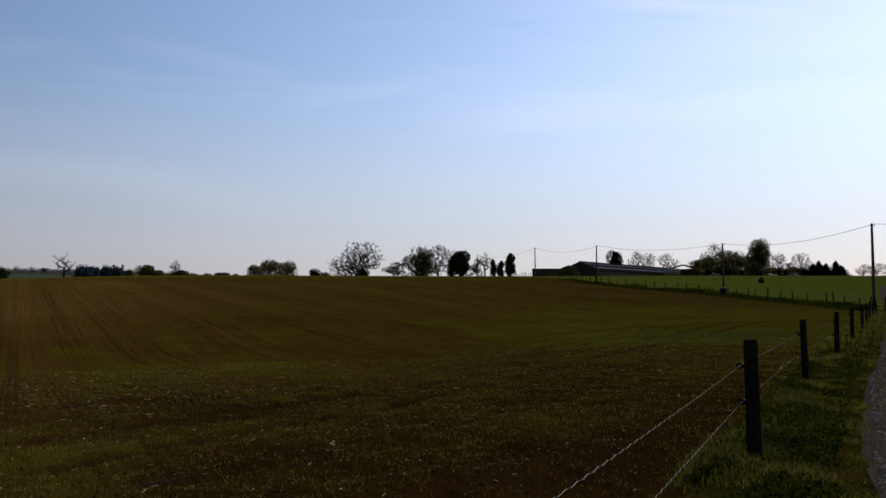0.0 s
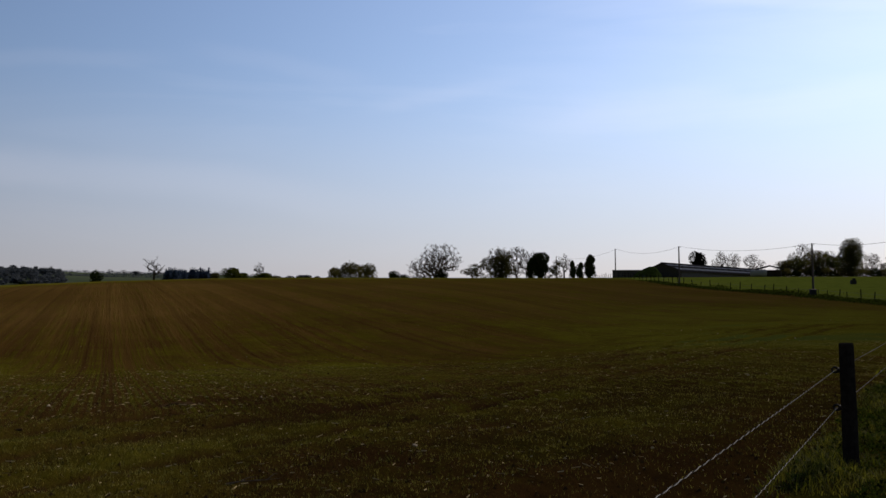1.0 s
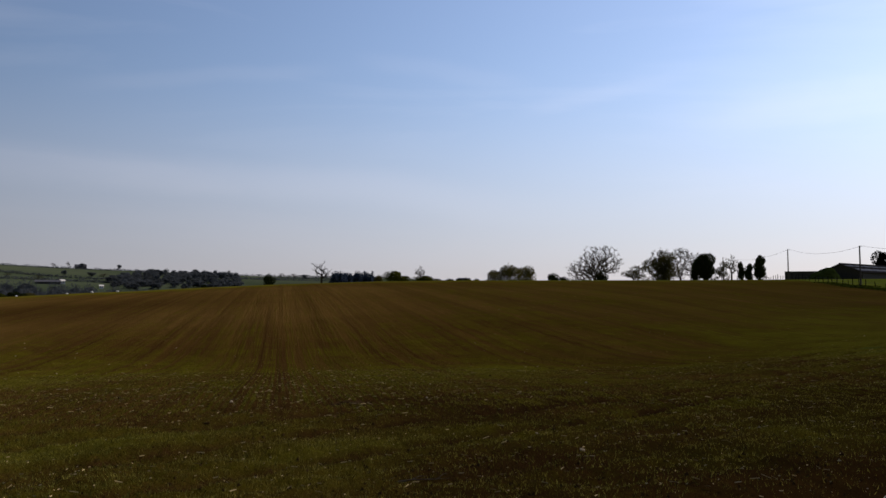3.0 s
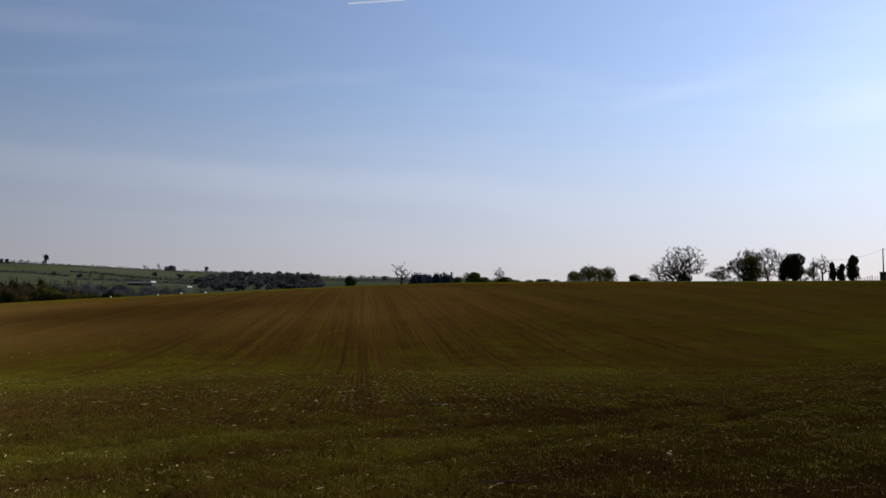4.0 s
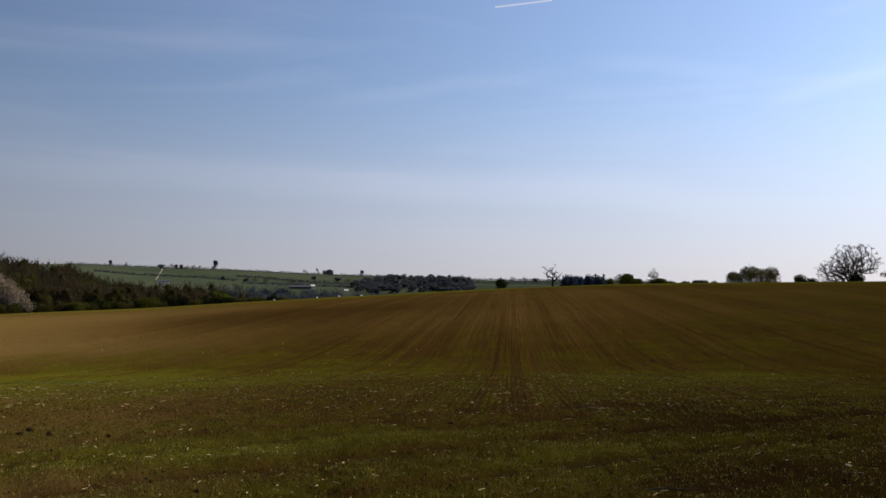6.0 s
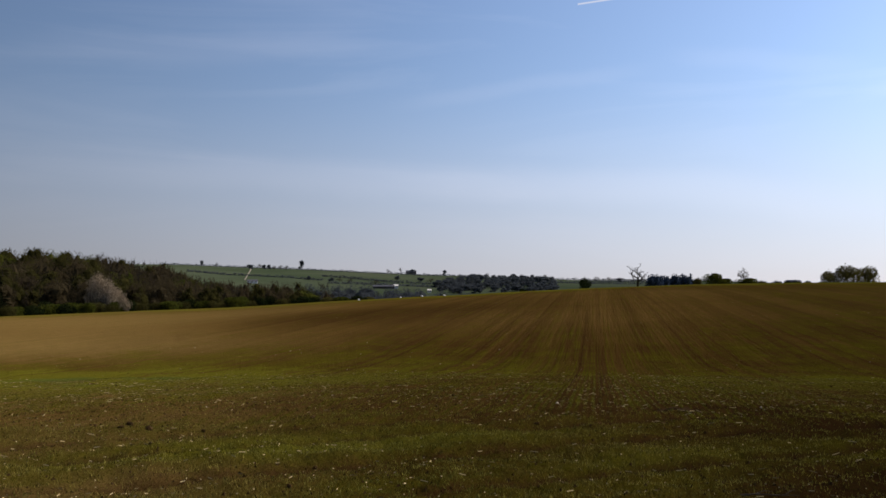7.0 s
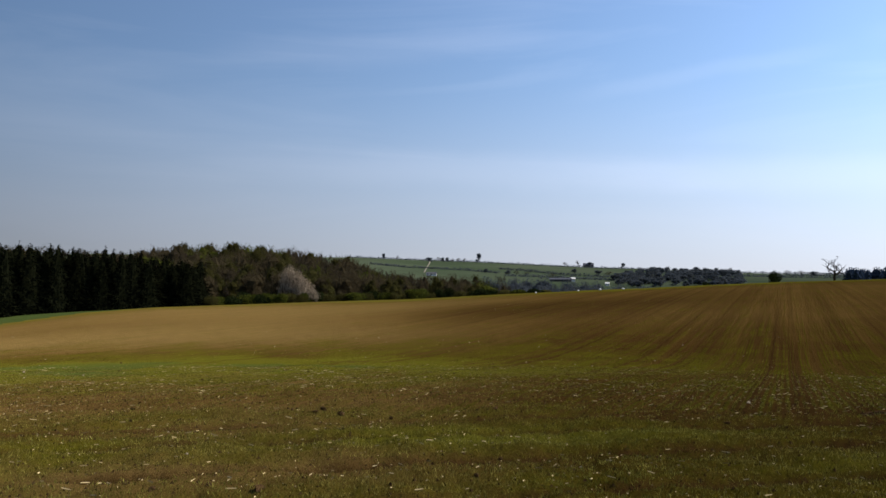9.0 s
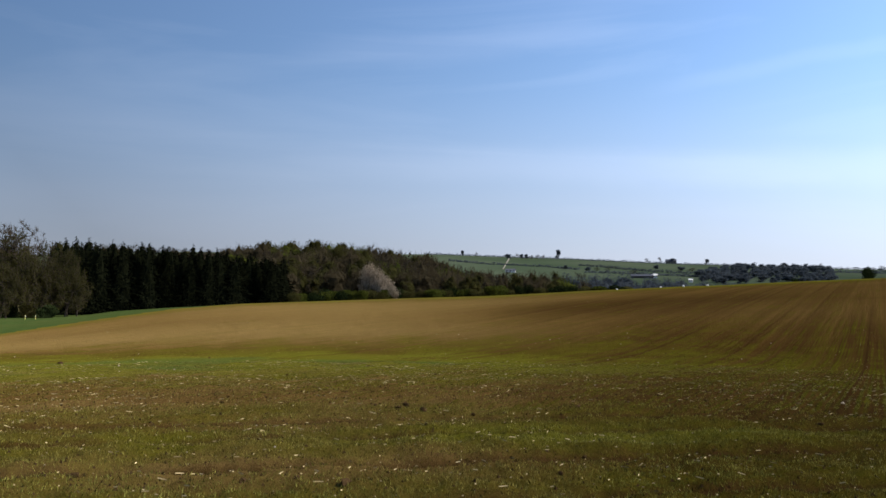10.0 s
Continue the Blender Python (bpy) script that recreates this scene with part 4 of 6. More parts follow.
cab = thing("pole_cabinet", 41.2, 128.2, ground_z(41.2, 128.2), "dark squat timber box at the foot of a pole", "box")
part("casing", box_mesh("casing", 0.85, 0.7, 0.95, 0.05, M_INSUL), cab)
part("lid", box_mesh("cab_lid", 0.92, 0.78, 0.08, 0.02, M_INSUL), cab, at=pose(0, 0, 0.95, 5, 0, 0))
tx, ty2 = xy(-20.05, 185)
trough = thing("water_tank", tx, ty2, ground_z(tx, ty2), "small dark water tank standing in the pasture", "tank")
part("tank", box_mesh("tank", 0.95, 0.9, 0.8, 0.08, M_INSUL), trough)
part("valve_box", box_mesh("valve_box", 0.5, 0.5, 0.35, 0.04, M_INSUL), trough, at=pose(0.1, 0, 0.8))

# ------------------------------------------------------------------ farm buildings on the rise


def gable_mesh(name, length, depth, eaves, ridge, mat, lean=0.0):
    """Four walls with two gables, open below the roof."""
    L, D = length / 2, depth / 2
    v = [(-L, -D, -1), (L, -D, -1), (L, D, -1), (-L, D, -1), (-L, -D, eaves), (L, -D, eaves), (L, D, eaves), (-L, D, eaves), (-L, lean, ridge), (L, lean, ridge)]
    f = [(0, 1, 5, 4), (2, 3, 7, 6), (1, 2, 6, 9, 5), (3, 0, 4, 8, 7), (3, 2, 1, 0)]
    return mesh_of(name, v, f, mat)


def slope_mesh(name, length, x0, a, b, thick, mat, ribs=0.9):
    """A corrugated roof slope from the eaves point a to the ridge point b (y, z)."""
    n = int(length / ribs)
    v, f = [], []
    for k in range(2 * n + 1):
        x = x0 + length * k / (2 * n)
        lift = 0.05 * (k % 2)
        for (y, z) in (a, b):
            v.append((x, y, z + lift))
            v.append((x, y, z + lift - thick))
    for k in range(2 * n):
        o, c = 4 * k, 4 * k + 4
        f += [(o, c, c + 2, o + 2), (o + 1, o + 3, c + 3, c + 1), (o, o + 1, c + 1, c), (o + 2, c + 2, c + 3, o + 3)]
    f += [(0, 2, 3, 1), (8 * n, 8 * n + 1, 8 * n + 3, 8 * n + 2)]
    return mesh_of(name, v, f, mat)


def barn(az, r, length, depth, eaves, ridge, turn, label, lights=0, sink=0.0):
    x, y = xy(az, r)
    ob = thing("barn", x, y, ground_z(x, y) - sink, label, "barn", "farm buildings", turn=turn)
    part("wall", gable_mesh("barn_wall", length, depth, eaves, ridge, M_BOARD), ob, "dark boarded wall")
    for s in (-1, 1):
        slope = slope_mesh("barn_roof", length + 0.8, -length / 2 - 0.4, (s * (depth / 2 + 0.5), eaves - 0.15), (0, ridge + 0.12), 0.08, M_ROOF)
        part("roof", slope, ob, "grey corrugated roof slope")
    for k in range(lights):
        w = length / lights * 0.86
        x0 = -length / 2 + length * (k + 0.07) / lights
        for lo, hi in ((0.12, 0.36), (0.66, 0.80)):
            a = (-depth * 0.5 * (1 - lo), eaves + (ridge - eaves) * lo + 0.16)
            b = (-depth * 0.5 * (1 - hi), eaves + (ridge - eaves) * hi + 0.16)
            part("rooflight", slope_mesh("rooflight", w, x0, a, b, 0.05, M_ROOFLIGHT), ob, "pale translucent rooflight sheet")
    v, f = [], []
    tube([(-length / 2 - 0.4, 0, ridge + 0.18), (length / 2 + 0.4, 0, ridge + 0.18)], [0.16, 0.16], 6, v, f)
    part("ridge_cap", mesh_of("ridge_cap", v, f, M_ROOF), ob)
    return ob


barn(-11.93, 294.3, 74, 12, 1.9, 4.2, 56.4, "very long low barn with grey corrugated roof and dark walls", lights=14, sink=0.5)


def open_shed(az, r, width, depth, eaves, ridge, turn):
    """A hay shed: posts under a shallow pitched roof, boarded at the back."""
    x, y = xy(az, r)
    ob = thing("open_shed", x, y, ground_z(x, y), "small dark open-sided shed with a shallow roof", "shed", "farm buildings", turn=turn)
    for s in (-1, 1):
        part("roof", slope_mesh("shed_roof", depth + 1.0, -depth / 2 - 0.5, (s * (width / 2 + 0.9), eaves - 0.2), (0, ridge), 0.14, M_ROOF), ob, "grey corrugated roof slope")
    v, f = [], []
    tube([(0, 0, -0.3), (0, 0, eaves)], [0.14, 0.12], 6, v, f)
    post = mesh_of("shed_post", v, f, M_BOARD)
    for px in (-depth / 2 + 0.2, 0, depth / 2 - 0.2):
        for py in (-width / 2, width / 2):
            part("post", post, ob, at=pose(px, py, 0))
    part("back_wall", box_mesh("shed_back", 0.2, width - 0.4, eaves - 0.3, 0.03, M_BOARD), ob, "dark boarded back wall", at=pose(depth / 2 - 0.5, 0, 0))
    part("hay_stack", box_mesh("hay_stack", depth * 0.5, width * 0.6, eaves * 0.6, 0.15, M_BOARD), ob, "dark stacked hay", at=pose(0.4, 0.9, 0))
    return ob


open_shed(-15.4, 298, 6.8, 8.0, 2.9, 3.9, 74)
x, y = xy(-14.75, 291)
tank = thing("storage_tank", x, y, ground_z(x, y), "pale grey cylindrical storage tank lying beside a shed", "tank", turn=-10)
v, f = [], []
tube([(-2.45, 0, 1.45), (-2.3, 0, 1.45), (2.3, 0, 1.45), (2.45, 0, 1.45)], [0.6, 1.0, 1.0, 0.6], 20, v, f)
part("drum", mesh_of("tank_drum", v, f, M_ROOFLIGHT), tank)
for o in (-1.5, 1.5):
    part("cradle", box_mesh("tank_cradle", 0.3, 1.7, 0.75, 0.04, M_STONE), tank, "dark concrete cradle", at=pose(o, 0, -0.2))
x, y = xy(-6.8, 280)
low_wall = thing("silage_wall", x, y, ground_z(x, y) - 0.8, "long low dark silage clamp wall", "wall", turn=6)
part("panel", box_mesh("clamp_panel", 9.5, 0.5, 3.4, 0.06, M_BOARD), low_wall)
part("coping", box_mesh("clamp_coping", 9.7, 0.7, 0.2, 0.05, M_STONE), low_wall, at=pose(0, 0, 3.4))
# grass-covered heap by the barn
hx, hy = xy(-8.05, 255)
bm = bmesh.new()
bmesh.ops.create_icosphere(bm, subdivisions=4, radius=1.0)
for q in bm.verts:
    p = q.co.copy()
    bump = 0.14 * noise.noise(p * 1.7) + 0.07 * noise.noise(p * 5.0)
    q.co = Vector((p.x * (4.2 + bump * 4) * (1.0 - 0.35 * max(p.z, 0)) + 0.9 * p.z, p.y * (3.5 + bump * 4), max(p.z, -0.3) * 3.1 * (1 + bump)))
heap_me = bpy.data.meshes.new("grassy_heap")
bm.to_mesh(heap_me)
bm.free()
heap_me.materials.append(M_STRIP)
heap = new("earth_heap", heap_me)
heap.matrix_basis = pose(hx, hy, ground_z(hx, hy), 0, 0, -8)
tagged(heap, "dark grass-covered earth heap beside the long barn", "heap")

# ------------------------------------------------------------------ trees on the skyline
BARE_A = tree_meshes("bare_a", 13, 17, 11, tips=800, stems=6, low=0.04, lobes=11, twigs=13000, leaves=2000, leaf=0.08, leaf_mat=M_LEAF_BROWN, thick=0.30, spread=1.0, twig=0.013)
SZ_A = (13, 17)
BARE_B = tree_meshes("bare_b", 12, 11, 12, tips=420, stems=2, low=0.08, lobes=7, twigs=8000, leaves=2000, leaf=0.08, leaf_mat=M_LEAF_BROWN, thick=0.20, spread=0.9, twig=0.013)
BUD_A = tree_meshes("bud_a", 12, 12, 13, tips=420, stems=2, low=0.06, lobes=6, twigs=6000, leaves=11000, leaf=0.14, leaf_mat=M_LEAF_OLIVE, thick=0.28, spread=0.7, twig=0.012)
BUD_G = tree_meshes("bud_g", 12, 10, 14, tips=380, stems=1, low=0.10, lobes=6, twigs=3000, leaves=12000, leaf=0.16, leaf_mat=M_LEAF_GREEN, thick=0.3, twig=0.018)
BUD_R = tree_meshes("bud_r", 13, 11, 15, tips=420, stems=1, low=0.06, lobes=6, twigs=7000, leaves=10000, leaf=0.14, leaf_mat=M_LEAF_OLIVE, thick=0.28, spread=0.65, twig=0.012)
DEAD = tree_meshes("dead", 8, 5.6, 16, tips=130, stems=1, low=0.25, lobes=7, twigs=700, leaves=0, thick=0.26, spread=0.5, twig=0.014)
SLIM = tree_meshes("slim", 9, 4.0, 17, tips=130, stems=1, low=0.15, lobes=4, twigs=900, leaves=500, leaf=0.12, leaf_mat=M_LEAF_BROWN, thick=0.2, spread=0.6, twig=0.014)
BLOOM = tree_meshes("bloom", 9, 8, 18, tips=300, stems=2, low=0.05, lobes=6, twigs=800, leaves=6000, leaf=0.17, leaf_mat=M_BLOSSOM, thick=0.25, twig=0.015)
IVY_A = clump_meshes("ivy_a", 8.5, 7.0, 21, 9000, 0.20, M_LEAF_DARK, 22, bare=0.10, thick=0.8)
IVY_B = clump_meshes("ivy_b", 8, 3.6, 22, 5000, 0.17, M_LEAF_DARK, 18, bare=0.0, thick=0.35)
BUSH_D = clump_meshes("bush_d", 5, 8, 23, 4200, 0.17, M_LEAF_OLIVE, 12, bare=0.0, thick=0.2)
BUSH_G = clump_meshes("bush_g", 4, 5, 24, 3000, 0.16, M_LEAF_GREEN, 10, bare=0.0, thick=0.15)
BUSH_K = clump_meshes("bush_k", 4, 5, 25, 3000, 0.16, M_LEAF_DARK, 10, bare=0.0, thick=0.15)
OAK = clump_meshes("oak", 12, 10, 26, 14000, 0.15, M_LEAF_OLIVE, 26, bare=0.05, thick=0.4, core=0.5)
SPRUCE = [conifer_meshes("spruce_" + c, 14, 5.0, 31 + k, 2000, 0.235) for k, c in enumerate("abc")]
HAZED_SPRUCE = [conifer_meshes("hazed_spruce_" + c, 14, 5.0, 41 + k, 1500, 0.42, M_NEEDLE_HAZED) for k, c in enumerate("ab")]
PINE = clump_meshes("pine", 9, 5.5, 35, 3600, 0.22, M_NEEDLE, 12, bare=0.05, thick=0.25)

def light_tree(name, seed, leaf_mat, leaf=0.34, leaves=1500, width=9.0, bare=0.04, blobs=15):
    return clump_meshes(name, 12, width, seed, leaves, leaf, leaf_mat, blobs, bare=bare, thick=0.22, core=0.62, solid=0.72, twigs=leaves // 2)


WOOD_BROWN = [light_tree("wood_brown_" + c, 101 + k, M_LEAF_BROWN, 0.15, 2300, 8.5 + k) for k, c in enumerate("ab")]
WOOD_OLIVE = [light_tree("wood_olive_" + c, 111 + k, M_LEAF_OLIVE, 0.15, 2300, 8.5 + k) for k, c in enumerate("ab")]
WOOD_GREEN = light_tree("wood_green", 121, M_LEAF_GREEN, 0.15, 2300)
WOOD_BARE = tree_meshes("wood_bare", 12, 10, 131, tips=110, stems=1, low=0.1, lobes=6, twigs=3000, leaves=1600, leaf=0.12, leaf_mat=M_LEAF_BROWN, thick=0.2, spread=0.8, twig=0.018)
VALLEY_TREE = [light_tree("valley_clump_" + c, 151 + k, M_LEAF_HAZED, 0.18, 1600, blobs=11) for k, c in enumerate("ab")]
FAR_TREE = [light_tree("far_clump_" + c, 141 + k, M_LEAF_HAZED, 0.40, 700, blobs=9) for k, c in enumerate("abc")]

ROW = "skyline trees"
plant_to("bare_tree", BARE_A, 5.7, 305, 3.62, SZ_A, "wide leafless tree with several stems and fine twigs", "tree", ROW, 17.0)
plant_to("bush", BUSH_K, 5.3, 303, 2.05, (4, 5), "dark ivy-grown bush at a bare tree's foot", "bush", ROW, 5.0)
plant_to("bare_tree", BUD_A, 3.15, 306, 2.35, (12, 12), "low scrubby tree with open twiggy crown", "tree", ROW, 9.0)
plant_to("budding_tree", BUD_A, 1.7, 308, 3.35, (12, 12), "broad tree coming into olive leaf", "tree", ROW, 11.0, 40)
plant_to("budding_tree", BARE_B, 0.35, 312, 3.42, (12, 11), "tall bare-branched tree beside a leafing one", "tree", ROW, 11.0, 10)
plant_to("budding_tree", OAK, 1.3, 306, 3.05, (12, 10), "dense dull-green tree in the row", "tree", ROW, 8.0, 10)
plant_to("slim_tree", BARE_B, -0.7, 320, 3.1, (12, 11), "thin bare tree behind an ivy-covered one", "tree", ROW, 6.0, 70)
plant_to("ivy_tree", IVY_A, -1.18, 300, 3.05, (8.5, 7), "dense dark ivy-covered tree with rounded head", "tree", ROW, 6.8)
plant_to("ivy_tree", IVY_B, -0.52, 302, 2.5, (8, 3.6), "small dark ivy-covered trunk", "tree", ROW, 2.2, 60)
plant_to("slim_tree", SLIM, -2.75, 302, 2.95, (9, 4), "slim bare tree with upright twigs", "tree", ROW, 4.6)
plant_to("ivy_tree", BUD_A, -2.2, 300, 2.55, (12, 12), "small trunk with twiggy ivy-grown head", "tree", ROW, 4.2)
plant_to("ivy_tree", IVY_B, -3.3, 300, 2.5, (8, 3.6), "narrow leaning ivy-covered trunk", "tree", ROW, 2.2, 30)
plant_to("ivy_tree", IVY_B, -3.75, 300, 2.38, (8, 3.6), "short stump-like ivy-covered trunk", "tree", ROW, 2.6, 130)
plant_to("ivy_tree", IVY_B, -4.4, 300, 2.88, (8, 3.6), "tall ivy-covered trunk with ragged top", "tree", ROW, 4.0, 200)
plant_to("bush", BUSH_D, 11.25, 312, 2.46, (5, 8), "wide rounded thicket of olive bushes on the crest", "bush", ROW, 10.0)
plant_to("bush", BUSH_D, 10.25, 318, 2.40, (5, 8), "rounded twiggy bush in the thicket", "bush", ROW, 7.0, 90)
plant_to("bush", BUSH_D, 12.2, 316, 2.16, (5, 8), "rounded twiggy bush in the thicket", "bush", ROW, 6.0, 200)
plant_to("bush", BUSH_K, 8.4, 306, 1.93, (4, 5), "small dark domed bush on the crest", "bush", ROW, 5.0)
plant_to("bush", BUSH_K, 7.7, 330, 1.7, (4, 5), "small dark low bush on the crest", "bush", ROW, 4.0)
plant_to("bush", BUSH_G, 18.9, 300, 2.12, (4, 5), "bright green spring bush on the crest", "bush", ROW, 5.2)
plant_to("bush", BUSH_G, 18.2, 302, 1.80, (4, 5), "low bright green bush on the crest", "bush", ROW, 4.6, 80)
plant_to("slim_tree", SLIM, 17.1, 300, 2.45, (9, 4), "slim feathery tree above green bushes", "tree", ROW, 3.6)
plant_to("bush", BUSH_G, 16.9, 298, 1.80, (4, 5), "low yellow-green bush under a slim tree", "bush", ROW, 5.6, 20)
for az, el, w in ((16.0, 1.64, 4), (15.2, 1.62, 4), (14.6, 1.64, 3), (14.0, 1.66, 3.5), (13.4, 1.6, 3), (19.9, 1.85, 3.5)):
    plant_to("bush", BUSH_K if az < 15.5 else BUSH_D, az, 320, el, (4, 5), "low dark scrub on the crest", "bush", ROW, w, az * 40)
plant_to("dead_tree", DEAD, 23.55, 215, 2.80, (8, 5.6), "small leafless tree with crooked open branches", "tree", "", 4.6)
plant_to("bush", BUSH_K, 26.95, 210, 1.92, (4, 5), "dark rounded thorn bush on the field edge", "bush", "", 2.9)
plant_to("bush", BUSH_K, 30.9, 215, 1.25, (4, 5), "small dark bush at the field edge", "bush", "", 2.2, 50)

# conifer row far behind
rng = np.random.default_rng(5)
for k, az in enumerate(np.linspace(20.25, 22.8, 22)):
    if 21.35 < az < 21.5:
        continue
    plant_to("conifer", HAZED_SPRUCE[k % 2], az, 560 + rng.uniform(-8, 8), 2.02 + rng.uniform(-0.10, 0.05), (14, 5), "spruce in a far planted row, coloured blue for haze", "tree", "far conifer row", 10.5, rng.uniform(0, 360))

# trees round the farm and along the pasture's far side
FARM = "trees round the farm"
plant_to("conifer", PINE, -11.2, 318, 2.95, (9, 5.5), "dark dense pine behind the barn", "tree", FARM, 5.6)
plant_to("bare_tree", BARE_B, -12.5, 330, 2.9, (12, 11), "bare rounded tree behind the barn", "tree", FARM, 6.0)
plant_to("bare_tree", BARE_B, -13.2, 330, 2.8, (12, 11), "bare rounded tree behind the barn", "tree", FARM, 6.0, 100)
plant_to("bare_tree", BARE_B, -14.5, 335, 2.72, (12, 11), "bare rounded tree behind the shed", "tree", FARM, 7.6, 200)
plant_to("bare_tree", BARE_B, -17.2, 320, 3.26, (12, 11), "tall bare tree above the farm hedge", "tree", FARM, 8.0, 20)
for k, (az, el, w) in enumerate(((-16.2, 2.3, 6), (-16.8, 2.6, 7), (-17.6, 2.75, 7), (-18.2, 2.85, 7), (-18.8, 2.8, 6), (-19.3, 2.5, 5))):
    plant_to("leafy_tree", (OAK, BUD_G, BUD_A)[k % 3], az, 308 + 3 * (k % 3), el, (12, 10), "dense olive-green tree in the farm clump", "tree", FARM, w, 57 * k)
for k, az in enumerate(np.arange(-22.4, -15.9, 0.55)):
    plant_to("bush", BUSH_D if k % 2 else BUSH_K, az, 304, 1.75 + 0.2 * math.sin(3.1 * k), (5, 8), "low dark hedge bush along the pasture", "bush", FARM, 4.5, 50 * k)
plant_to("leafy_tree", OAK, -19.95, 300, 3.5, (12, 10), "tall full dark-green tree above the pasture", "tree", FARM, 7.4, 15)
plant_to("leafy_tree", BUD_G, -19.9, 301, 3.45, (12, 10), "tall tree in fresh leaf above the pasture", "tree", FARM, 6.8, 45)
plant_to("bare_tree", BARE_B, -21.1, 310, 2.6, (12, 11), "twiggy bare tree beside the pasture", "tree", FARM, 6.4, 130)
plant_to("budding_tree", BUD_A, -21.8, 312, 2.05, (12, 12), "low budding tree beside the pasture", "tree", FARM, 5.0, 130)
plant_to("bare_tree", BARE_B, -22.5, 325, 2.6, (12, 11), "pale bare rounded tree beside the pasture", "tree", FARM, 7.0, 250)
for k, (az, el) in enumerate(((-23.0, 1.95), (-23.35, 2.12), (-23.75, 1.95), (-24.3, 2.1), (-24.6, 1.8))):
    plant_to("conifer", SPRUCE[k % 3], az, 300, el, (14, 5), "dark broad conifer at the pasture's end", "tree", FARM, 5.6, 70 * k)
for k, (az, el) in enumerate(((-25.8, 1.85), (-26.5, 1.9), (-27.3, 1.8), (-28.2, 2.0))):
    plant_to("bare_tree", BARE_B, az, 330, el, (12, 11), "low bare tree on the skyline", "tree", FARM, 5.5, 40 * k)

# ------------------------------------------------------------------ the wood
WOOD = "trees of the wood"
rng = np.random.default_rng(9)
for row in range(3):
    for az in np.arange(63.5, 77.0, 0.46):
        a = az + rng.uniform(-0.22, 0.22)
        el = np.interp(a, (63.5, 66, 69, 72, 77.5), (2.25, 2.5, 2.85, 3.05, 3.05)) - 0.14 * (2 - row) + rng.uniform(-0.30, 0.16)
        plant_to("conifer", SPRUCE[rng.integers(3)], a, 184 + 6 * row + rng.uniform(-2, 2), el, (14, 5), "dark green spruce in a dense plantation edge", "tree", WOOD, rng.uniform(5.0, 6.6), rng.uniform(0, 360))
# broad-leaved trees at the left end
plant_to("bare_tree", BARE_B, 78.7, 174, 4.05, (12, 11), "large bare-crowned tree at the plantation's end", "tree", WOOD, 12.0)
plant_to("budding_tree", BUD_R, 79.0, 171, 3.5, (12, 11), "full brown-budded tree at the plantation's end", "tree", WOOD, 10.0, 30)
for k, (az, r, el, w) in enumerate(((80.6, 170, 2.9, 7), (78.6, 166, 2.3, 6.5), (77.4, 168, 2.9, 6.5), (76.3, 170, 2.55, 7.0), (75.7, 171, 0.9, 5), (79.6, 164, 1.7, 6), (82, 175, 3.2, 8), (84, 175, 3.0, 8))):
    plant_to("budding_tree", (BUD_R, BUD_A)[k % 2], az, r, el, (12.5, 11.5), "budding tree with pale stems at the wood's edge", "tree", WOOD, w, 67 * k)
for k, az in enumerate((77.3, 78.4, 79.4, 80.6)):
    plant_to("bush", BUSH_D if k % 2 else BUSH_K, az, 164 + 2 * (k % 3), -0.75 + 0.12 * (k % 3), (4.5, 6), "low green scrub at the wood's edge", "bush", WOOD, 3.2, 50 * k)
# mixed slope behind and to the right of the plantation
kinds = ((WOOD_BROWN[0], (13, 11), "reddish-brown budding tree on the wooded slope"), (WOOD_OLIVE[0], (12, 12), "olive budding tree on the wooded slope"),
         (WOOD_BARE, (12, 11), "bare grey-brown tree on the wooded slope"), (WOOD_GREEN, (12, 10), "tree in fresh green leaf on the wooded slope"),
         (WOOD_BROWN[1], (13, 11), "brown twiggy tree on the wooded slope"), (WOOD_OLIVE[1], (12, 12), "dull olive tree on the wooded slope"))
for row in range(8):
    r = 196 + 27 * row
    for az in np.arange(50.5, 68.5, 1.15 - 0.05 * row):
        a = az + rng.uniform(-0.5, 0.5)
        top = np.interp(a, (48, 50, 52.3, 53.8, 56.8, 59.7, 62.3, 64.4, 66.5, 69), (1.2, 1.4, 1.85, 2.7, 3.1, 3.5, 3.4, 3.5, 2.95, 2.8))
        el = 1.25 + (top - 1.25) * min(1.0, (row + 0.8) / 6.5) + rng.uniform(-0.22, 0.12)
        if row == 0 and a < 54:
            el = min(el, 1.25)
        el = min(el, top + 0.05)
        m, sz, lab = kinds[rng.choice(6, p=(0.26, 0.17, 0.16, 0.06, 0.21, 0.14))]
        x, y = xy(a, r)
        if EYE + r * math.tan(radians(el)) - ground_z(x, y) < 3:
            continue
        tall = EYE + r * math.tan(radians(el)) - ground_z(x, y)
        plant_to("wood_tree", m, a, r + rng.uniform(-8, 8), el, sz, lab, "tree", WOOD, max(4.5, min(11.0, tall * rng.uniform(0.55, 0.85))), rng.uniform(0, 360))
for row in range(2):
    for az in np.arange(69, 82, 1.3):
        plant_to("wood_tree", kinds[rng.integers(3)][0], az + rng.uniform(-0.4, 0.4), 235 + 20 * row, 2.75 + rng.uniform(-0.2, 0.25), (12.5, 11.5), "bare tree showing behind the plantation", "tree", WOOD, 9, rng.uniform(0, 360))
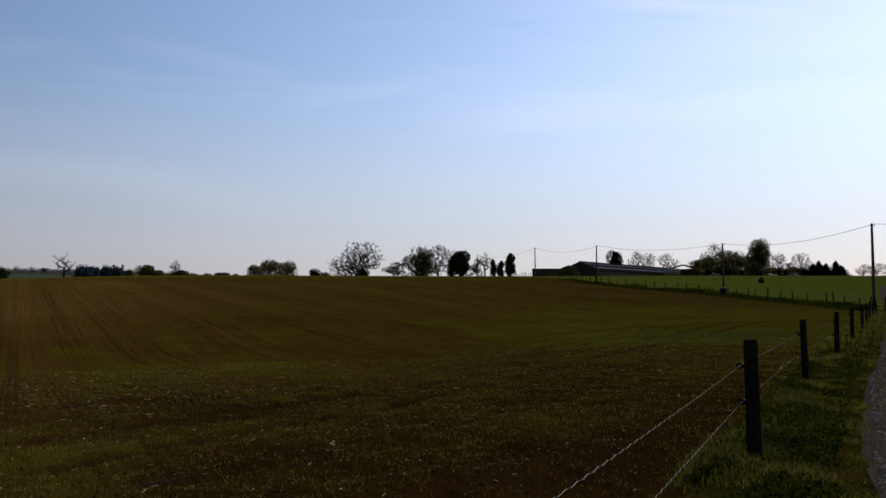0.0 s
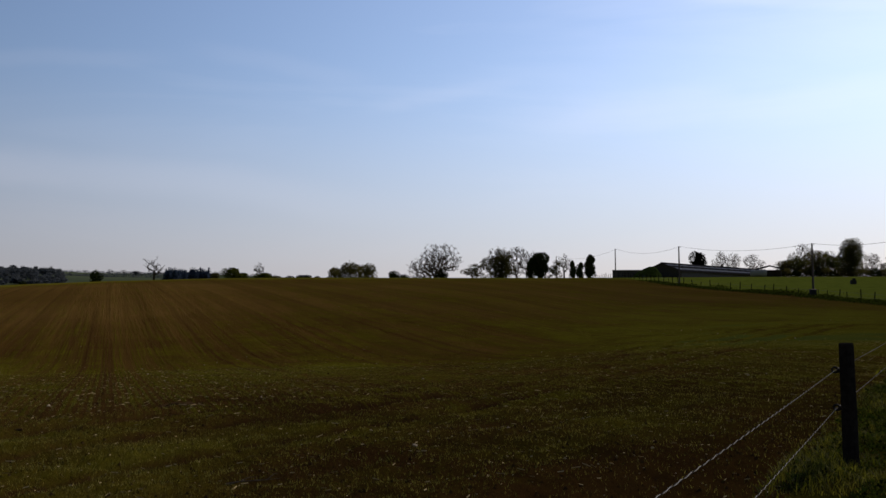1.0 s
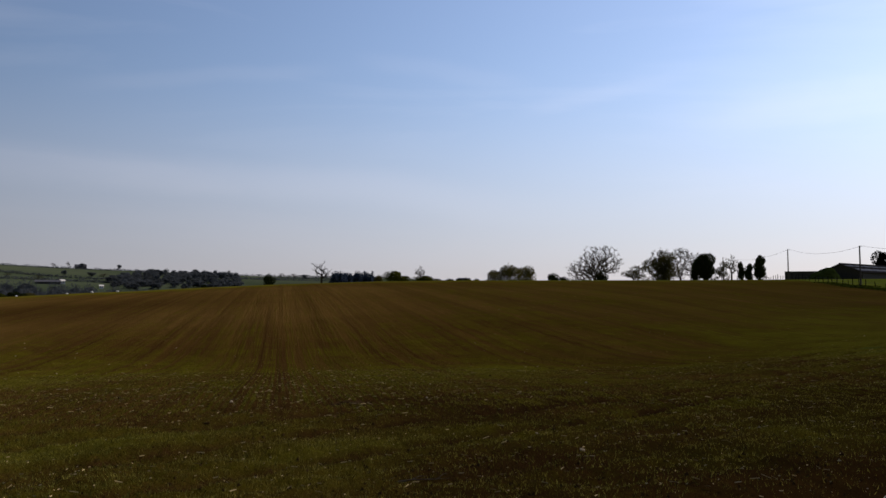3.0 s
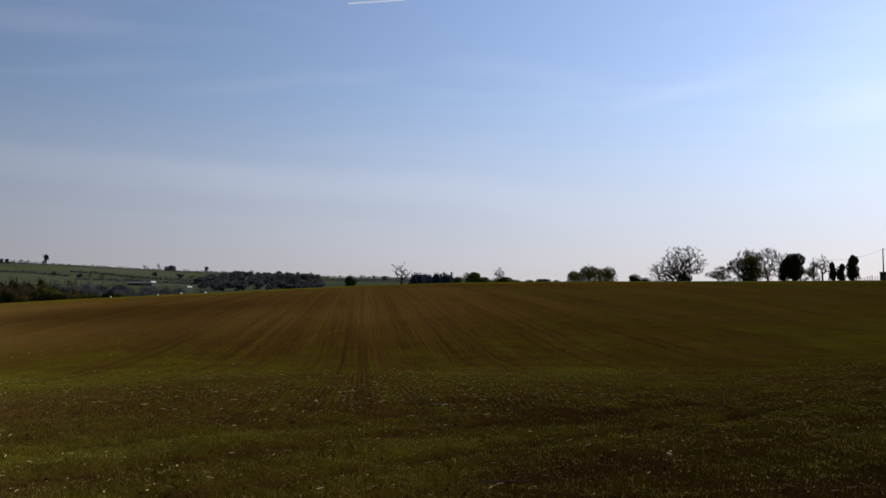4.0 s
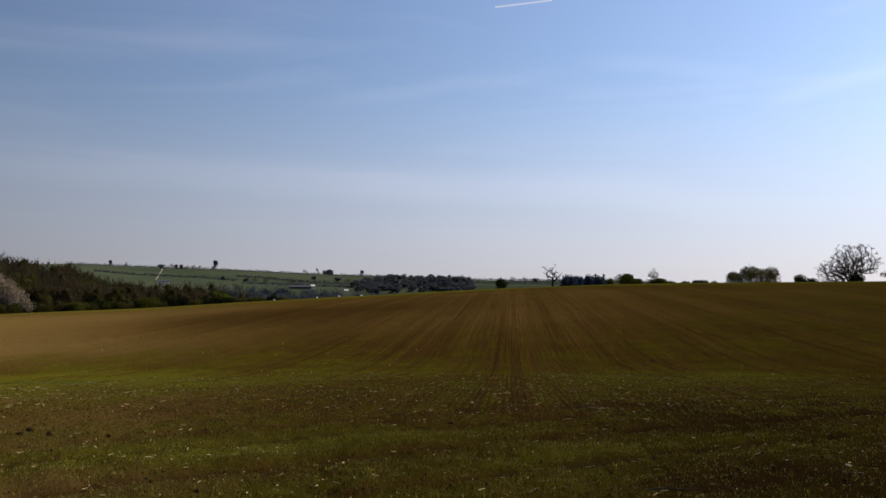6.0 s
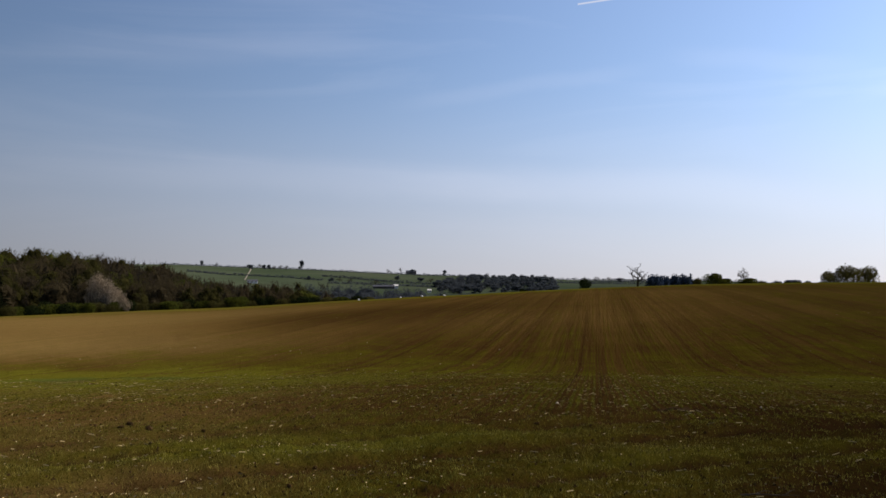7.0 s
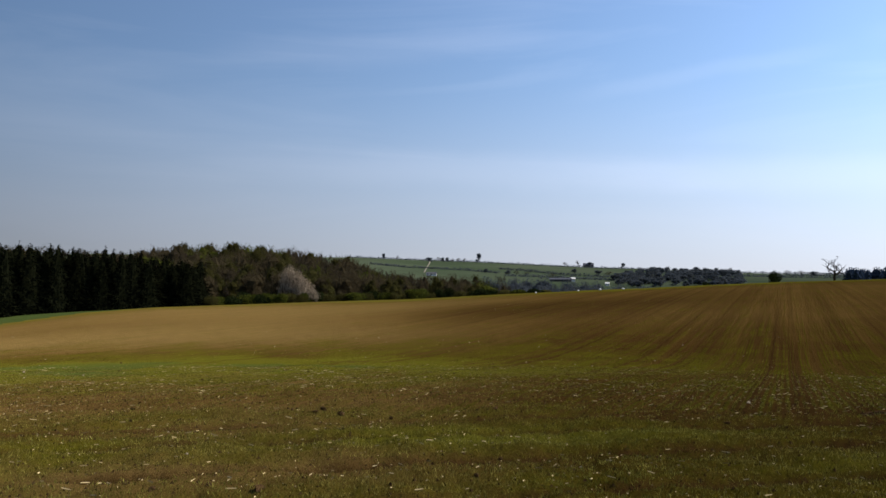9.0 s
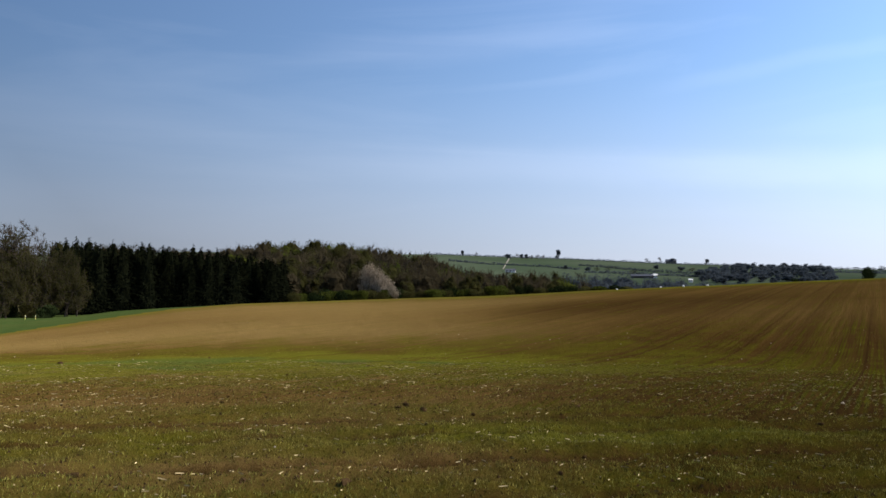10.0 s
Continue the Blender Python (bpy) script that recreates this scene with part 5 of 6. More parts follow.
# blossom at the wood's edge
for az, r, el, w in ((56.35, 186, 0.65, 3.2), (56.8, 187, 1.25, 4.0), (57.3, 189, 1.75, 4.2), (57.8, 191, 2.05, 4.0)):
    plant_to("blossom_tree", BLOOM, az, r, el, (9, 8), "pale pinkish-white blossoming tree at the wood's edge", "tree", WOOD, w, az * 90)
# scrub along the wood's foot
for k, az in enumerate(np.arange(41.0, 63.2, 0.62)):
    el = np.interp(az, (41, 45, 50, 56, 62, 66), (0.72, 0.75, 0.55, 0.35, 0.25, -0.1)) + rng.uniform(-0.22, 0.12)
    m = (BUSH_K, BUSH_G, BUSH_D)[rng.choice(3, p=(0.4, 0.25, 0.35))]
    plant_to("bush", m, az + rng.uniform(-0.2, 0.2), 182 + rng.uniform(-3, 6), el, (4.3, 6), "green and dark scrub along the wood's foot", "bush", WOOD, rng.uniform(2.6, 4.2), rng.uniform(0, 360))
# valley trees running on to the right, behind the crest
for row in range(3):
    for az in np.arange(33.5, 52.5, 0.8):
        a = az + rng.uniform(-0.3, 0.3)
        top = np.interp(a, (33, 36, 39, 41.3, 44.9, 48.5, 51, 53), (0.75, 1.1, 1.3, 1.45, 1.6, 1.72, 1.85, 2.3))
        el = top * (0.72 + 0.14 * row) + rng.uniform(-0.14, 0.06)
        m, sz, lab = kinds[rng.choice(6, p=(0.28, 0.16, 0.2, 0.04, 0.24, 0.08))]
        if a < 47 - 4 * rng.uniform():
            m, sz = VALLEY_TREE[rng.integers(2)], (12, 9)
        plant_to("valley_tree", m, a, 270 + 45 * row + rng.uniform(-10, 10), el, sz, "budding tree down in the valley, brown or haze-tinted", "tree", "valley trees", rng.uniform(7, 10), rng.uniform(0, 360))

# ------------------------------------------------------------------ the far hillside


def hedge(points, height, width, step, leaf, mat, label, seed, name="hedge"):
    """A ragged line of scrub over the ground through (azimuth, distance) points."""
    rng = np.random.default_rng(seed)
    pts = []
    for (a0, r0), (a1, r1) in zip(points[:-1], points[1:]):
        p0, p1 = np.array(xy(a0, r0)), np.array(xy(a1, r1))
        n = max(2, int(np.linalg.norm(p1 - p0) / step))
        for q in range(n):
            c = p0 + (p1 - p0) * (q + rng.uniform()) / n
            m = 40
            hh = height * rng.uniform(0.45, 1.25)
            off = rng.normal(0, width * 0.4, (m, 2))
            z = ground_z(*c)
            pts.append(np.column_stack([c[0] + off[:, 0], c[1] + off[:, 1], z + rng.uniform(0, 1, m) * hh]))
    v, f = [], []
    leaf_cloud(np.vstack(pts), leaf * 0.58, rng, v, f, 0.7)
    return tagged(new(name, mesh_of(name, v, f, mat)), label, "hedge", "far hedges", "stuff")


def far_r(az, el):
    """How far away the far hillside shows at that angle above eye level."""
    rs = np.arange(560, 1900, 10.0)
    x, y = -rs * math.sin(radians(az)), rs * math.cos(radians(az))
    e = np.degrees(np.arctan((land(x, y) - EYE) / rs))
    k = np.argmax(e > el)
    return float(rs[k]) if e.max() > el else float(rs[np.argmax(e)])


def hill_line(pairs):
    return [(a, far_r(a, e)) for a, e in pairs]


hedge(hill_line([(52.5, 2.25), (50, 2.05), (48, 1.98), (46, 1.9), (44, 1.72)]), 3.0, 3, 3.0, 1.1, M_LEAF_HAZED, "dark field hedge across the far green hillside", 1)
hedge(hill_line([(44, 2.02), (42.5, 1.9), (41, 1.75), (39, 1.6), (36, 1.5)]), 3.2, 3, 3.0, 1.1, M_LEAF_HAZED, "thin dark hedge on the far green hillside", 2)
hedge(hill_line([(43.5, 1.55), (41, 1.48), (38.5, 1.38), (36.5, 1.3)]), 3.5, 4, 3.0, 1.2, M_LEAF_HAZED, "dark hedge low on the far hillside", 3)
hedge(hill_line([(54, 2.66), (51, 2.6), (48, 2.52), (45, 2.42), (42, 2.28), (38, 2.12), (34, 2.02), (30, 1.88), (26, 1.76), (22, 1.66), (18, 1.6)]), 3.6, 4, 3.2, 1.1, M_LEAF_HAZED, "broken hedge along the far skyline", 4)
hedge(hill_line([(35, 2.0), (32, 1.75), (29, 1.6), (26, 1.5), (23, 1.45)]), 3.5, 4, 4.0, 1.2, M_LEAF_HAZED, "dark hedge on the far rise", 6)
hedge(hill_line([(27, 1.62), (25, 1.6), (22.5, 1.6)]), 5, 5, 5.0, 1.4, M_LEAF_HAZED, "scattered far hedge trees", 7)
# far wood on the hillside
rng = np.random.default_rng(14)
for k in range(170):
    az = rng.uniform(28.8, 36.6)
    hi = np.interp(az, (28.7, 31, 34, 36.6), (1.85, 1.95, 2.0, 1.7))
    lo = np.interp(az, (28.7, 36.6), (1.05, 1.05))
    el = lo + (hi - lo) * rng.uniform() ** 0.8
    r = far_r(az, el - 0.2)
    plant_to("far_tree", FAR_TREE[k % 3], az, r, el + 0.22, (12, 9), "tree in a far wood, tinted blue-grey for haze", "tree", "far wood", rng.uniform(8, 12), rng.uniform(0, 360))
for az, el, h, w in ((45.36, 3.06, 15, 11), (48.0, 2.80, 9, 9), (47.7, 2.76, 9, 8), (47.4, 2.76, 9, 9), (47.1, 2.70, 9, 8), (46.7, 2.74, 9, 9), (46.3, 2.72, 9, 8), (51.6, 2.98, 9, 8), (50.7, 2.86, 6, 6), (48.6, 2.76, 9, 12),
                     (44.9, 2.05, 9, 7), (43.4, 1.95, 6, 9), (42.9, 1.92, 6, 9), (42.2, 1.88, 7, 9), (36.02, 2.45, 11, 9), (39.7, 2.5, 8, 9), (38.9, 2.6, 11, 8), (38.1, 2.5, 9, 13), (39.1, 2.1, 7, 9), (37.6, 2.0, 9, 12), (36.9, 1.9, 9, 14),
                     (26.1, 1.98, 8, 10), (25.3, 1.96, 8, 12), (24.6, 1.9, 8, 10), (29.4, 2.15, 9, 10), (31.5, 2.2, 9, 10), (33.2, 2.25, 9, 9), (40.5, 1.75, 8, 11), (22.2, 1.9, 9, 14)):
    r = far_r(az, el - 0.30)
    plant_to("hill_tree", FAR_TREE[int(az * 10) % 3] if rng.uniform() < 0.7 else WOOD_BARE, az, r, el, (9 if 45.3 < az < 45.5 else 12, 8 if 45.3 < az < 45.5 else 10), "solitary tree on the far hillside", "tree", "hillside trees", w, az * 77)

# pale track down the far hill
v, f = [], []
for k, e in enumerate(np.linspace(1.72, 2.55, 14)):
    a = np.interp(e, (1.7, 2.1, 2.4, 2.55), (48.95, 48.72, 48.55, 48.62))
    r = far_r(a, e)
    for s in (-1, 1):
        x, y = xy(a + s * 0.04, r)
        v.append((x, y, ground_z(x, y) + 0.8))
    if k:
        f.append((2 * k - 2, 2 * k - 1, 2 * k + 1, 2 * k))
tagged(new("chalk_track", mesh_of("chalk_track", v, f, M_CHALK)), "pale stony track climbing the far hillside", "track", kind="structure")


def house(az, el, length, depth, eaves, ridge, turn, label, wall, roof, windows=4):
    r = far_r(az, el)
    x, y = xy(az, r)
    ob = thing("house", x, y, ground_z(x, y), label, "house", "far buildings", turn=turn)
    part("wall", gable_mesh("house_wall", length, depth, eaves, ridge, wall), ob)
    for s in (-1, 1):
        part("roof", slope_mesh("house_roof", length + 0.6, -length / 2 - 0.3, (s * (depth / 2 + 0.4), eaves - 0.15), (0, ridge + 0.15), 0.12, roof, 1.5), ob)
    for k in range(windows):
        part("window", box_mesh("house_window", 1.1, 0.12, 1.2, 0.02, M_GLASS), ob, at=pose(-length / 2 + length * (k + 0.5) / windows, -depth / 2 - 0.02, 1.0))
    part("chimney", box_mesh("chimney", 0.8, 0.8, 1.6, 0.04, M_STONE), ob, at=pose(length * 0.38, 0, ridge - 0.6))
    return ob


house(48.45, 1.55, 12, 7, 2.4, 4.0, 46, "pale farmhouse with slate roof in the far valley", M_WALL, M_SLATE, 3)
house(40.0, 1.22, 24, 9, 2.4, 4.0, 38, "long grey barn-like house in the far valley", M_BOARD, M_SLATE, 6)
house(39.2, 1.24, 5, 6, 3.0, 4.6, 40, "small white gabled house in the far valley", M_WALL, M_WALL, 2)
house(37.0, 0.95, 4, 4, 2.4, 3.6, 36, "tiny white house beyond the field edge", M_WALL, M_WALL, 2)
house(38.2, 2.32, 20, 9, 4, 7.5, 38, "dark roofed farmhouse on the far skyline", M_BOARD, M_SLATE, 4)
house(21.3, 1.5, 22, 9, 3.0, 5.0, 21, "grey low house before the far conifer row", M_WALL, M_SLATE, 5)
house(14.3, 1.5, 16, 9, 3.0, 5.6, 14, "far low farm roof just over the crest", M_BOARD, M_SLATE, 3)

# ------------------------------------------------------------------ crop, stones and grass near by


def blades(points, heights, width, lean, rng, curve=0.35, simple=False):
    """Bent two-piece blades at the points: vertices and faces."""
    n = len(points)
    w = rng.uniform(0, 2 * math.pi, n)
    side_v = np.column_stack([np.cos(w), np.sin(w), np.zeros(n)]) * (width * rng.uniform(0.6, 1.3, n))[:, None]
    w2 = rng.uniform(0, 2 * math.pi, n)
    tip = np.column_stack([np.cos(w2), np.sin(w2), np.zeros(n)]) * (heights * lean * rng.uniform(0.2, 1.2, n))[:, None]
    up = np.column_stack([np.zeros(n), np.zeros(n), heights])
    p = np.asarray(points)
    if simple:
        v = np.stack([p - side_v, p + side_v, p + up * 0.95 + tip], 1).reshape(-1, 3)
        b = np.arange(n) * 3
        return v, np.stack([b, b + 1, b + 2], 1).tolist()
    v = np.stack([p - side_v, p + side_v, p + side_v * 0.8 + up * 0.6 + tip * curve, p - side_v * 0.8 + up * 0.6 + tip * curve, p + up * 0.95 + tip], 1).reshape(-1, 3)
    b = np.arange(n) * 5
    quads_ = np.stack([b, b + 1, b + 2, b + 3], 1).tolist()
    tris_ = np.stack([b + 3, b + 2, b + 4], 1).tolist()
    return v, quads_ + tris_


def surface_z(x, y):
    return land(x, y) + small_relief(x, y)


def in_sector(n, r0, r1, a0, a1, rng, power=1.0):
    """Points strewn over a sector of the field; power above 1 crowds them towards the near side."""
    u = rng.uniform(0, 1, n) ** power
    r = np.sqrt(r0 ** 2 + (r1 ** 2 - r0 ** 2) * u)
    a = np.radians(rng.uniform(a0, a1, n))
    return -r * np.sin(a), r * np.cos(a)


rng = np.random.default_rng(17)
A_ROWS = radians(ROWS_AZ)
# young wheat: tufts gathered in drill rows, thick where the cover is good
for name, count, r0, r1, hmin, hmax, wid, power in (("young_wheat", 860000, 5.0, 36.0, 0.014, 0.050, 0.0042, 1.6), ("wheat_tufts", 130000, 5.0, 24.0, 0.024, 0.062, 0.0052, 1.5), ("young_wheat", 80000, 28.0, 110.0, 0.02, 0.05, 0.013, 1.25)):
    x, y = in_sector(count, r0, r1, -33, 86, rng, power)
    across = x * math.cos(A_ROWS) + y * math.sin(A_ROWS)
    shift = (np.round(across / 0.15) * 0.15 - across + rng.normal(0, 0.022, count)) * 0.75
    shift = shift * sstep(13, 18, np.hypot(x, y))
    x, y = x + shift * math.cos(A_ROWS), y + shift * math.sin(A_ROWS)
    keep = (rng.uniform(0, 1, count) < np.clip(crop_cover(x, y) * 1.0 + 0.10, 0.12, 1)) & (past_fence(x, y) < -0.5)
    x, y = x[keep], y[keep]
    pts = np.column_stack([x, y, surface_z(x, y) - 0.01])
    v, f = blades(pts, rng.uniform(hmin, hmax, len(pts)), wid, 0.7, rng, simple=True)
    tagged(new(name, mesh_of(name, v, f, M_CROP)), "thin young green wheat shoots growing in the brown field", "crop", kind="stuff")

# straw and bleached stalks lying about
x, y = in_sector(12000, 5.5, 38, -30, 86, rng, 1.5)
keep = (past_fence(x, y) < -0.4) & (rng.uniform(0, 1, len(x)) < np.clip(1.9 * (vnoise(x, y, 3.2, 61) - 0.25) + 0.5 - 0.5 * crop_cover(x, y), 0.08, 1))
x, y = x[keep], y[keep]
n = len(x)
w = rng.uniform(0, math.pi, n)
ln = (0.018 + 0.11 * rng.uniform(0, 1, n) ** 4) * (0.7 + 0.5 * sstep(9, 20, np.hypot(x, y)))
z = surface_z(x, y) + 0.02
d = np.column_stack([np.cos(w), np.sin(w), rng.normal(0, 0.16, n)]) * ln[:, None] * 0.5
e = np.column_stack([-np.sin(w), np.cos(w), np.zeros(n)]) * (0.0016 + 0.0010 * sstep(9, 20, np.hypot(x, y)))[:, None]
c = np.column_stack([x, y, z])
up = np.array((0, 0, 0.008))
v = np.stack([c - d - e, c - d + e + up, c + d + e + up, c + d - e], 1).reshape(-1, 3)
b = np.arange(n) * 4
f = np.stack([b, b + 1, b + 2, b + 3], 1).tolist()
tagged(new("straw_litter", mesh_of("straw_litter", v, f, M_STRAW)), "bleached straw and stalks littered over the field", "straw", kind="stuff")


def lump_mesh(name, seed, mat, flat=0.6, rough=0.25):
    """A small knapped lump with facets."""
    rng = np.random.default_rng(seed)
    bm = bmesh.new()
    bmesh.ops.create_icosphere(bm, subdivisions=1, radius=1.0)
    sx, sy = rng.uniform(0.7, 1.3), rng.uniform(0.6, 1.0)
    for q in bm.verts:
        s = 1 + rng.uniform(-rough, rough)
        q.co = Vector((q.co.x * s * sx, q.co.y * s * sy, q.co.z * s * flat))
    me = bpy.data.meshes.new(name)
    bm.to_mesh(me)
    bm.free()
    me.materials.append(mat)
    return me


def strewn(name, count, r0, r1, smin, smax, mat, label, category, rng, power=1.2, crumb=False):
    """Many small lumps in one mesh."""
    x, y = in_sector(count, r0, r1, -30, 86, rng, power)
    keep = past_fence(x, y) < -0.5
    if crumb:
        keep &= crop_cover(x, y) < rng.uniform(0.25, 0.95, count)
    x, y = x[keep], y[keep]
    z = surface_z(x, y)
    base = np.array([(1, 0, 0), (-1, 0, 0), (0, 1, 0), (0, -1, 0), (0, 0, 0.8), (0, 0, -0.6)], float)
    face = np.array([(0, 2, 4), (2, 1, 4), (1, 3, 4), (3, 0, 4), (2, 0, 5), (1, 2, 5), (3, 1, 5), (0, 3, 5)])
    if crumb:
        base = np.array([(1, 0, -0.5), (-0.5, 0.87, -0.5), (-0.5, -0.87, -0.5), (0.1, 0, 0.6)], float)
        face = np.array([(0, 1, 3), (1, 2, 3), (2, 0, 3)])
    nb = len(base)
    n = len(x)
    s = smin + (smax - smin) * rng.uniform(0, 1, n) ** 3
    v = base[None] * (s[:, None, None] * rng.uniform(0.6, 1.3, (n, nb, 1)))
    w = rng.uniform(0, 6.28, n)
    rx = v[:, :, 0] * np.cos(w)[:, None] - v[:, :, 1] * np.sin(w)[:, None]
    ry = v[:, :, 0] * np.sin(w)[:, None] + v[:, :, 1] * np.cos(w)[:, None]
    vv = np.stack([rx + x[:, None], ry + y[:, None], v[:, :, 2] + z[:, None] + 0.2 * s[:, None]], -1).reshape(-1, 3)
    ff = (face[None] + (np.arange(n) * nb)[:, None, None]).reshape(-1, 3).tolist()
    return tagged(new(name, mesh_of(name, vv, ff, mat)), label, category, kind="stuff")


strewn("small_flints", 1300, 6, 110, 0.008, 0.030, M_FLINT, "small pale flints scattered over the field", "stones", rng)
strewn("soil_clods", 70000, 5.5, 46, 0.008, 0.034, M_CLOD, "dark crumbly soil clods over the drilled field", "clods", rng, 1.3, True)
FLINTS = [lump_mesh("flint", 60 + k, M_FLINT) for k in range(5)]
x, y = in_sector(90, 8, 60, -24, 84, rng, 1.3)
for px, py in zip(x, y):
    if past_fence(px, py) > -0.6:
        continue
    s = rng.uniform(0.022, 0.042)
    ob = new("flint_stone", FLINTS[rng.integers(5)])
    ob.matrix_basis = pose(px, py, float(surface_z(px, py)) + 0.25 * s, rng.uniform(-20, 20), rng.uniform(-20, 20), rng.uniform(0, 360)) @ Matrix.Diagonal((s, s, s, 1))
    tagged(ob, "pale angular flint stone lying on the soil", "stone", "field flints")
CLODS = [lump_mesh("clod", 80 + k, M_CLOD, 0.7, 0.35) for k in range(4)]
x, y = in_sector(60, 8, 40, -20, 84, rng, 1.3)
for px, py in zip(x, y):
    if past_fence(px, py) > -0.6:
        continue
    s = rng.uniform(0.025, 0.05)
    ob = new("soil_clod", CLODS[rng.integers(4)])
    ob.matrix_basis = pose(px, py, float(surface_z(px, py)) + 0.3 * s, 0, 0, rng.uniform(0, 360)) @ Matrix.Diagonal((s, s, s, 1))
    tagged(ob, "dark rough clod of turned soil", "clod", "field clods")

# long grass under the fence and on the verge
def along_verge(n, y0, y1, s0, s1, rng, power=1.0):
    yy = y0 + (y1 - y0) * rng.uniform(0, 1, n) ** power
    fx = np.interp(yy, [p[1] for p in FENCE], [p[0] for p in FENCE])
    return fx + rng.uniform(s0, s1, n) / 0.897, yy


for name, n, y0, y1, s0, s1, h0, h1, wid, label in (
        ("verge_grass", 90000, 1.0, 22, -0.55, 1.25, 0.03, 0.15, 0.0034, "long tussocky green grass under the roadside fence"),
        ("verge_grass", 22000, 18, 83, -0.8, 0.95, 0.06, 0.24, 0.012, "grassy verge running along the fence"),
        ("verge_grass", 22000, 3.0, 26, 0.80, 1.22, 0.03, 0.09, 0.0030, "short grass fringe at the gravel track's edge"),
        ("verge_grass", 9000, -3, 80, 3.3, 5.0, 0.08, 0.25, 0.012, "rough grass beyond the gravel track")):
    x, y = along_verge(n, y0, y1, s0, s1, rng, 1.4 if y0 == 1.0 else 1.0)
    side_ = past_fence(x, y)
    tus = vnoise(x, y, 0.45, 31)
    keep = rng.uniform(0, 1, n) < np.clip(0.15 + 1.7 * (tus - 0.3), 0.06, 1)
    x, y, tus, side_ = x[keep], y[keep], tus[keep], side_[keep]
    pts = np.column_stack([x, y, surface_z(x, y) - 0.01])
    h = (h0 + (h1 - h0) * rng.uniform(0, 1, len(x))) * (0.25 + 1.3 * tus ** 1.5) * (1 - 0.55 * sstep(0.3, 0.9, side_) * (side_ < 1.2))
    v, f = blades(pts, h, wid, 0.8, rng)
    tagged(new(name, mesh_of(name, v, f, M_GRASS)), label, "grass", kind="stuff")
# broad-leaved weeds among the grass
x, y = along_verge(46000, 3.0, 30, -0.45, 0.75, rng, 1.5)
clump = 0.6 * vnoise(x + 0.5 * y, y - 0.4 * x, 0.8, 33) + 0.4 * vnoise(x - 0.6 * y, y + 0.5 * x, 0.33, 34)
keep = clump > rng.uniform(0.44, 0.66, len(clump))
x, y, clump = x[keep], y[keep], clump[keep]
pts = np.column_stack([x, y, surface_z(x, y) + 0.02 + 0.22 * (clump - 0.45) * rng.uniform(0.2, 1.6, len(x))])
v, f = [], []
leaf_cloud(pts, 0.020, rng, v, f, 0.7)
tagged(new("verge_weeds", mesh_of("verge_weeds", v, f, M_WEED)), "dark broad-leaved weeds in the grass under the fence", "weeds", kind="stuff")
# rough grass on the bank below the pasture
ys = rng.uniform(83, 200, 9000)
ex = np.interp(ys, EDGE_Y, EDGE_X) + rng.normal(-0.6, 1.1, 9000)
pts = np.column_stack([ex, ys, land(ex, ys) - 0.05])
v, f = blades(pts, rng.uniform(0.2, 0.6, 9000) * vnoise(ex, ys, 5, 41) * 1.4, 0.03, 0.8, rng)
tagged(new("bank_grass", mesh_of("bank_grass", v, f, M_WEED)), "rough grassy bank along the pasture fence", "grass", kind="stuff")

# brambles and docks in clumps along the same bank
ys = 83 + 95 * rng.uniform(0, 1, 16000) ** 1.3
lump_h = np.clip(vnoise(ys, ys * 0, 4.5, 43) - 0.25, 0, 1) + 0.4 * vnoise(ys, ys * 0, 1.3, 44)
ex = np.interp(ys, EDGE_Y, EDGE_X) + rng.normal(-0.9, 0.8, len(ys))
pts = np.column_stack([ex, ys, land(ex, ys) + lump_h * rng.uniform(0, 0.9, len(ys))])
v, f = [], []
leaf_cloud(pts, 0.10, rng, v, f, 0.7)
tagged(new("bank_scrub", mesh_of("bank_scrub", v, f, M_WEED)), "dark brambles and docks along the pasture bank", "scrub", kind="stuff")

# loose pebbles on the track
n = 10000
yy = 4 + 22 * rng.uniform(0, 1, n) ** 1.3
fx = np.interp(yy, [p[1] for p in FENCE], [p[0] for p in FENCE])
xx = fx + rng.uniform(1.02, 2.6, n) / 0.897
zz = land(xx, yy) + 0.042
base = np.array([(1, 0, 0), (-1, 0, 0), (0, 1, 0), (0, -1, 0), (0, 0, 0.7), (0, 0, -0.7)], float)
face = np.array([(0, 2, 4), (2, 1, 4), (1, 3, 4), (3, 0, 4), (2, 0, 5), (1, 2, 5), (3, 1, 5), (0, 3, 5)])
s = 0.008 + 0.022 * rng.uniform(0, 1, n) ** 2
v = base[None] * (s[:, None, None] * rng.uniform(0.6, 1.3, (n, 6, 1))) + np.column_stack([xx, yy, zz])[:, None, :]
f = (face[None] + (np.arange(n) * 6)[:, None, None]).reshape(-1, 3).tolist()
tagged(new("track_pebbles", mesh_of("track_pebbles", v.reshape(-1, 3), f, M_PEBBLE)), "loose grey pebbles on the farm track", "pebbles", kind="stuff")

CREST_STONES = [lump_mesh("crest_stone", 200 + k, M_WALL, 0.7, 0.2) for k in range(2)]
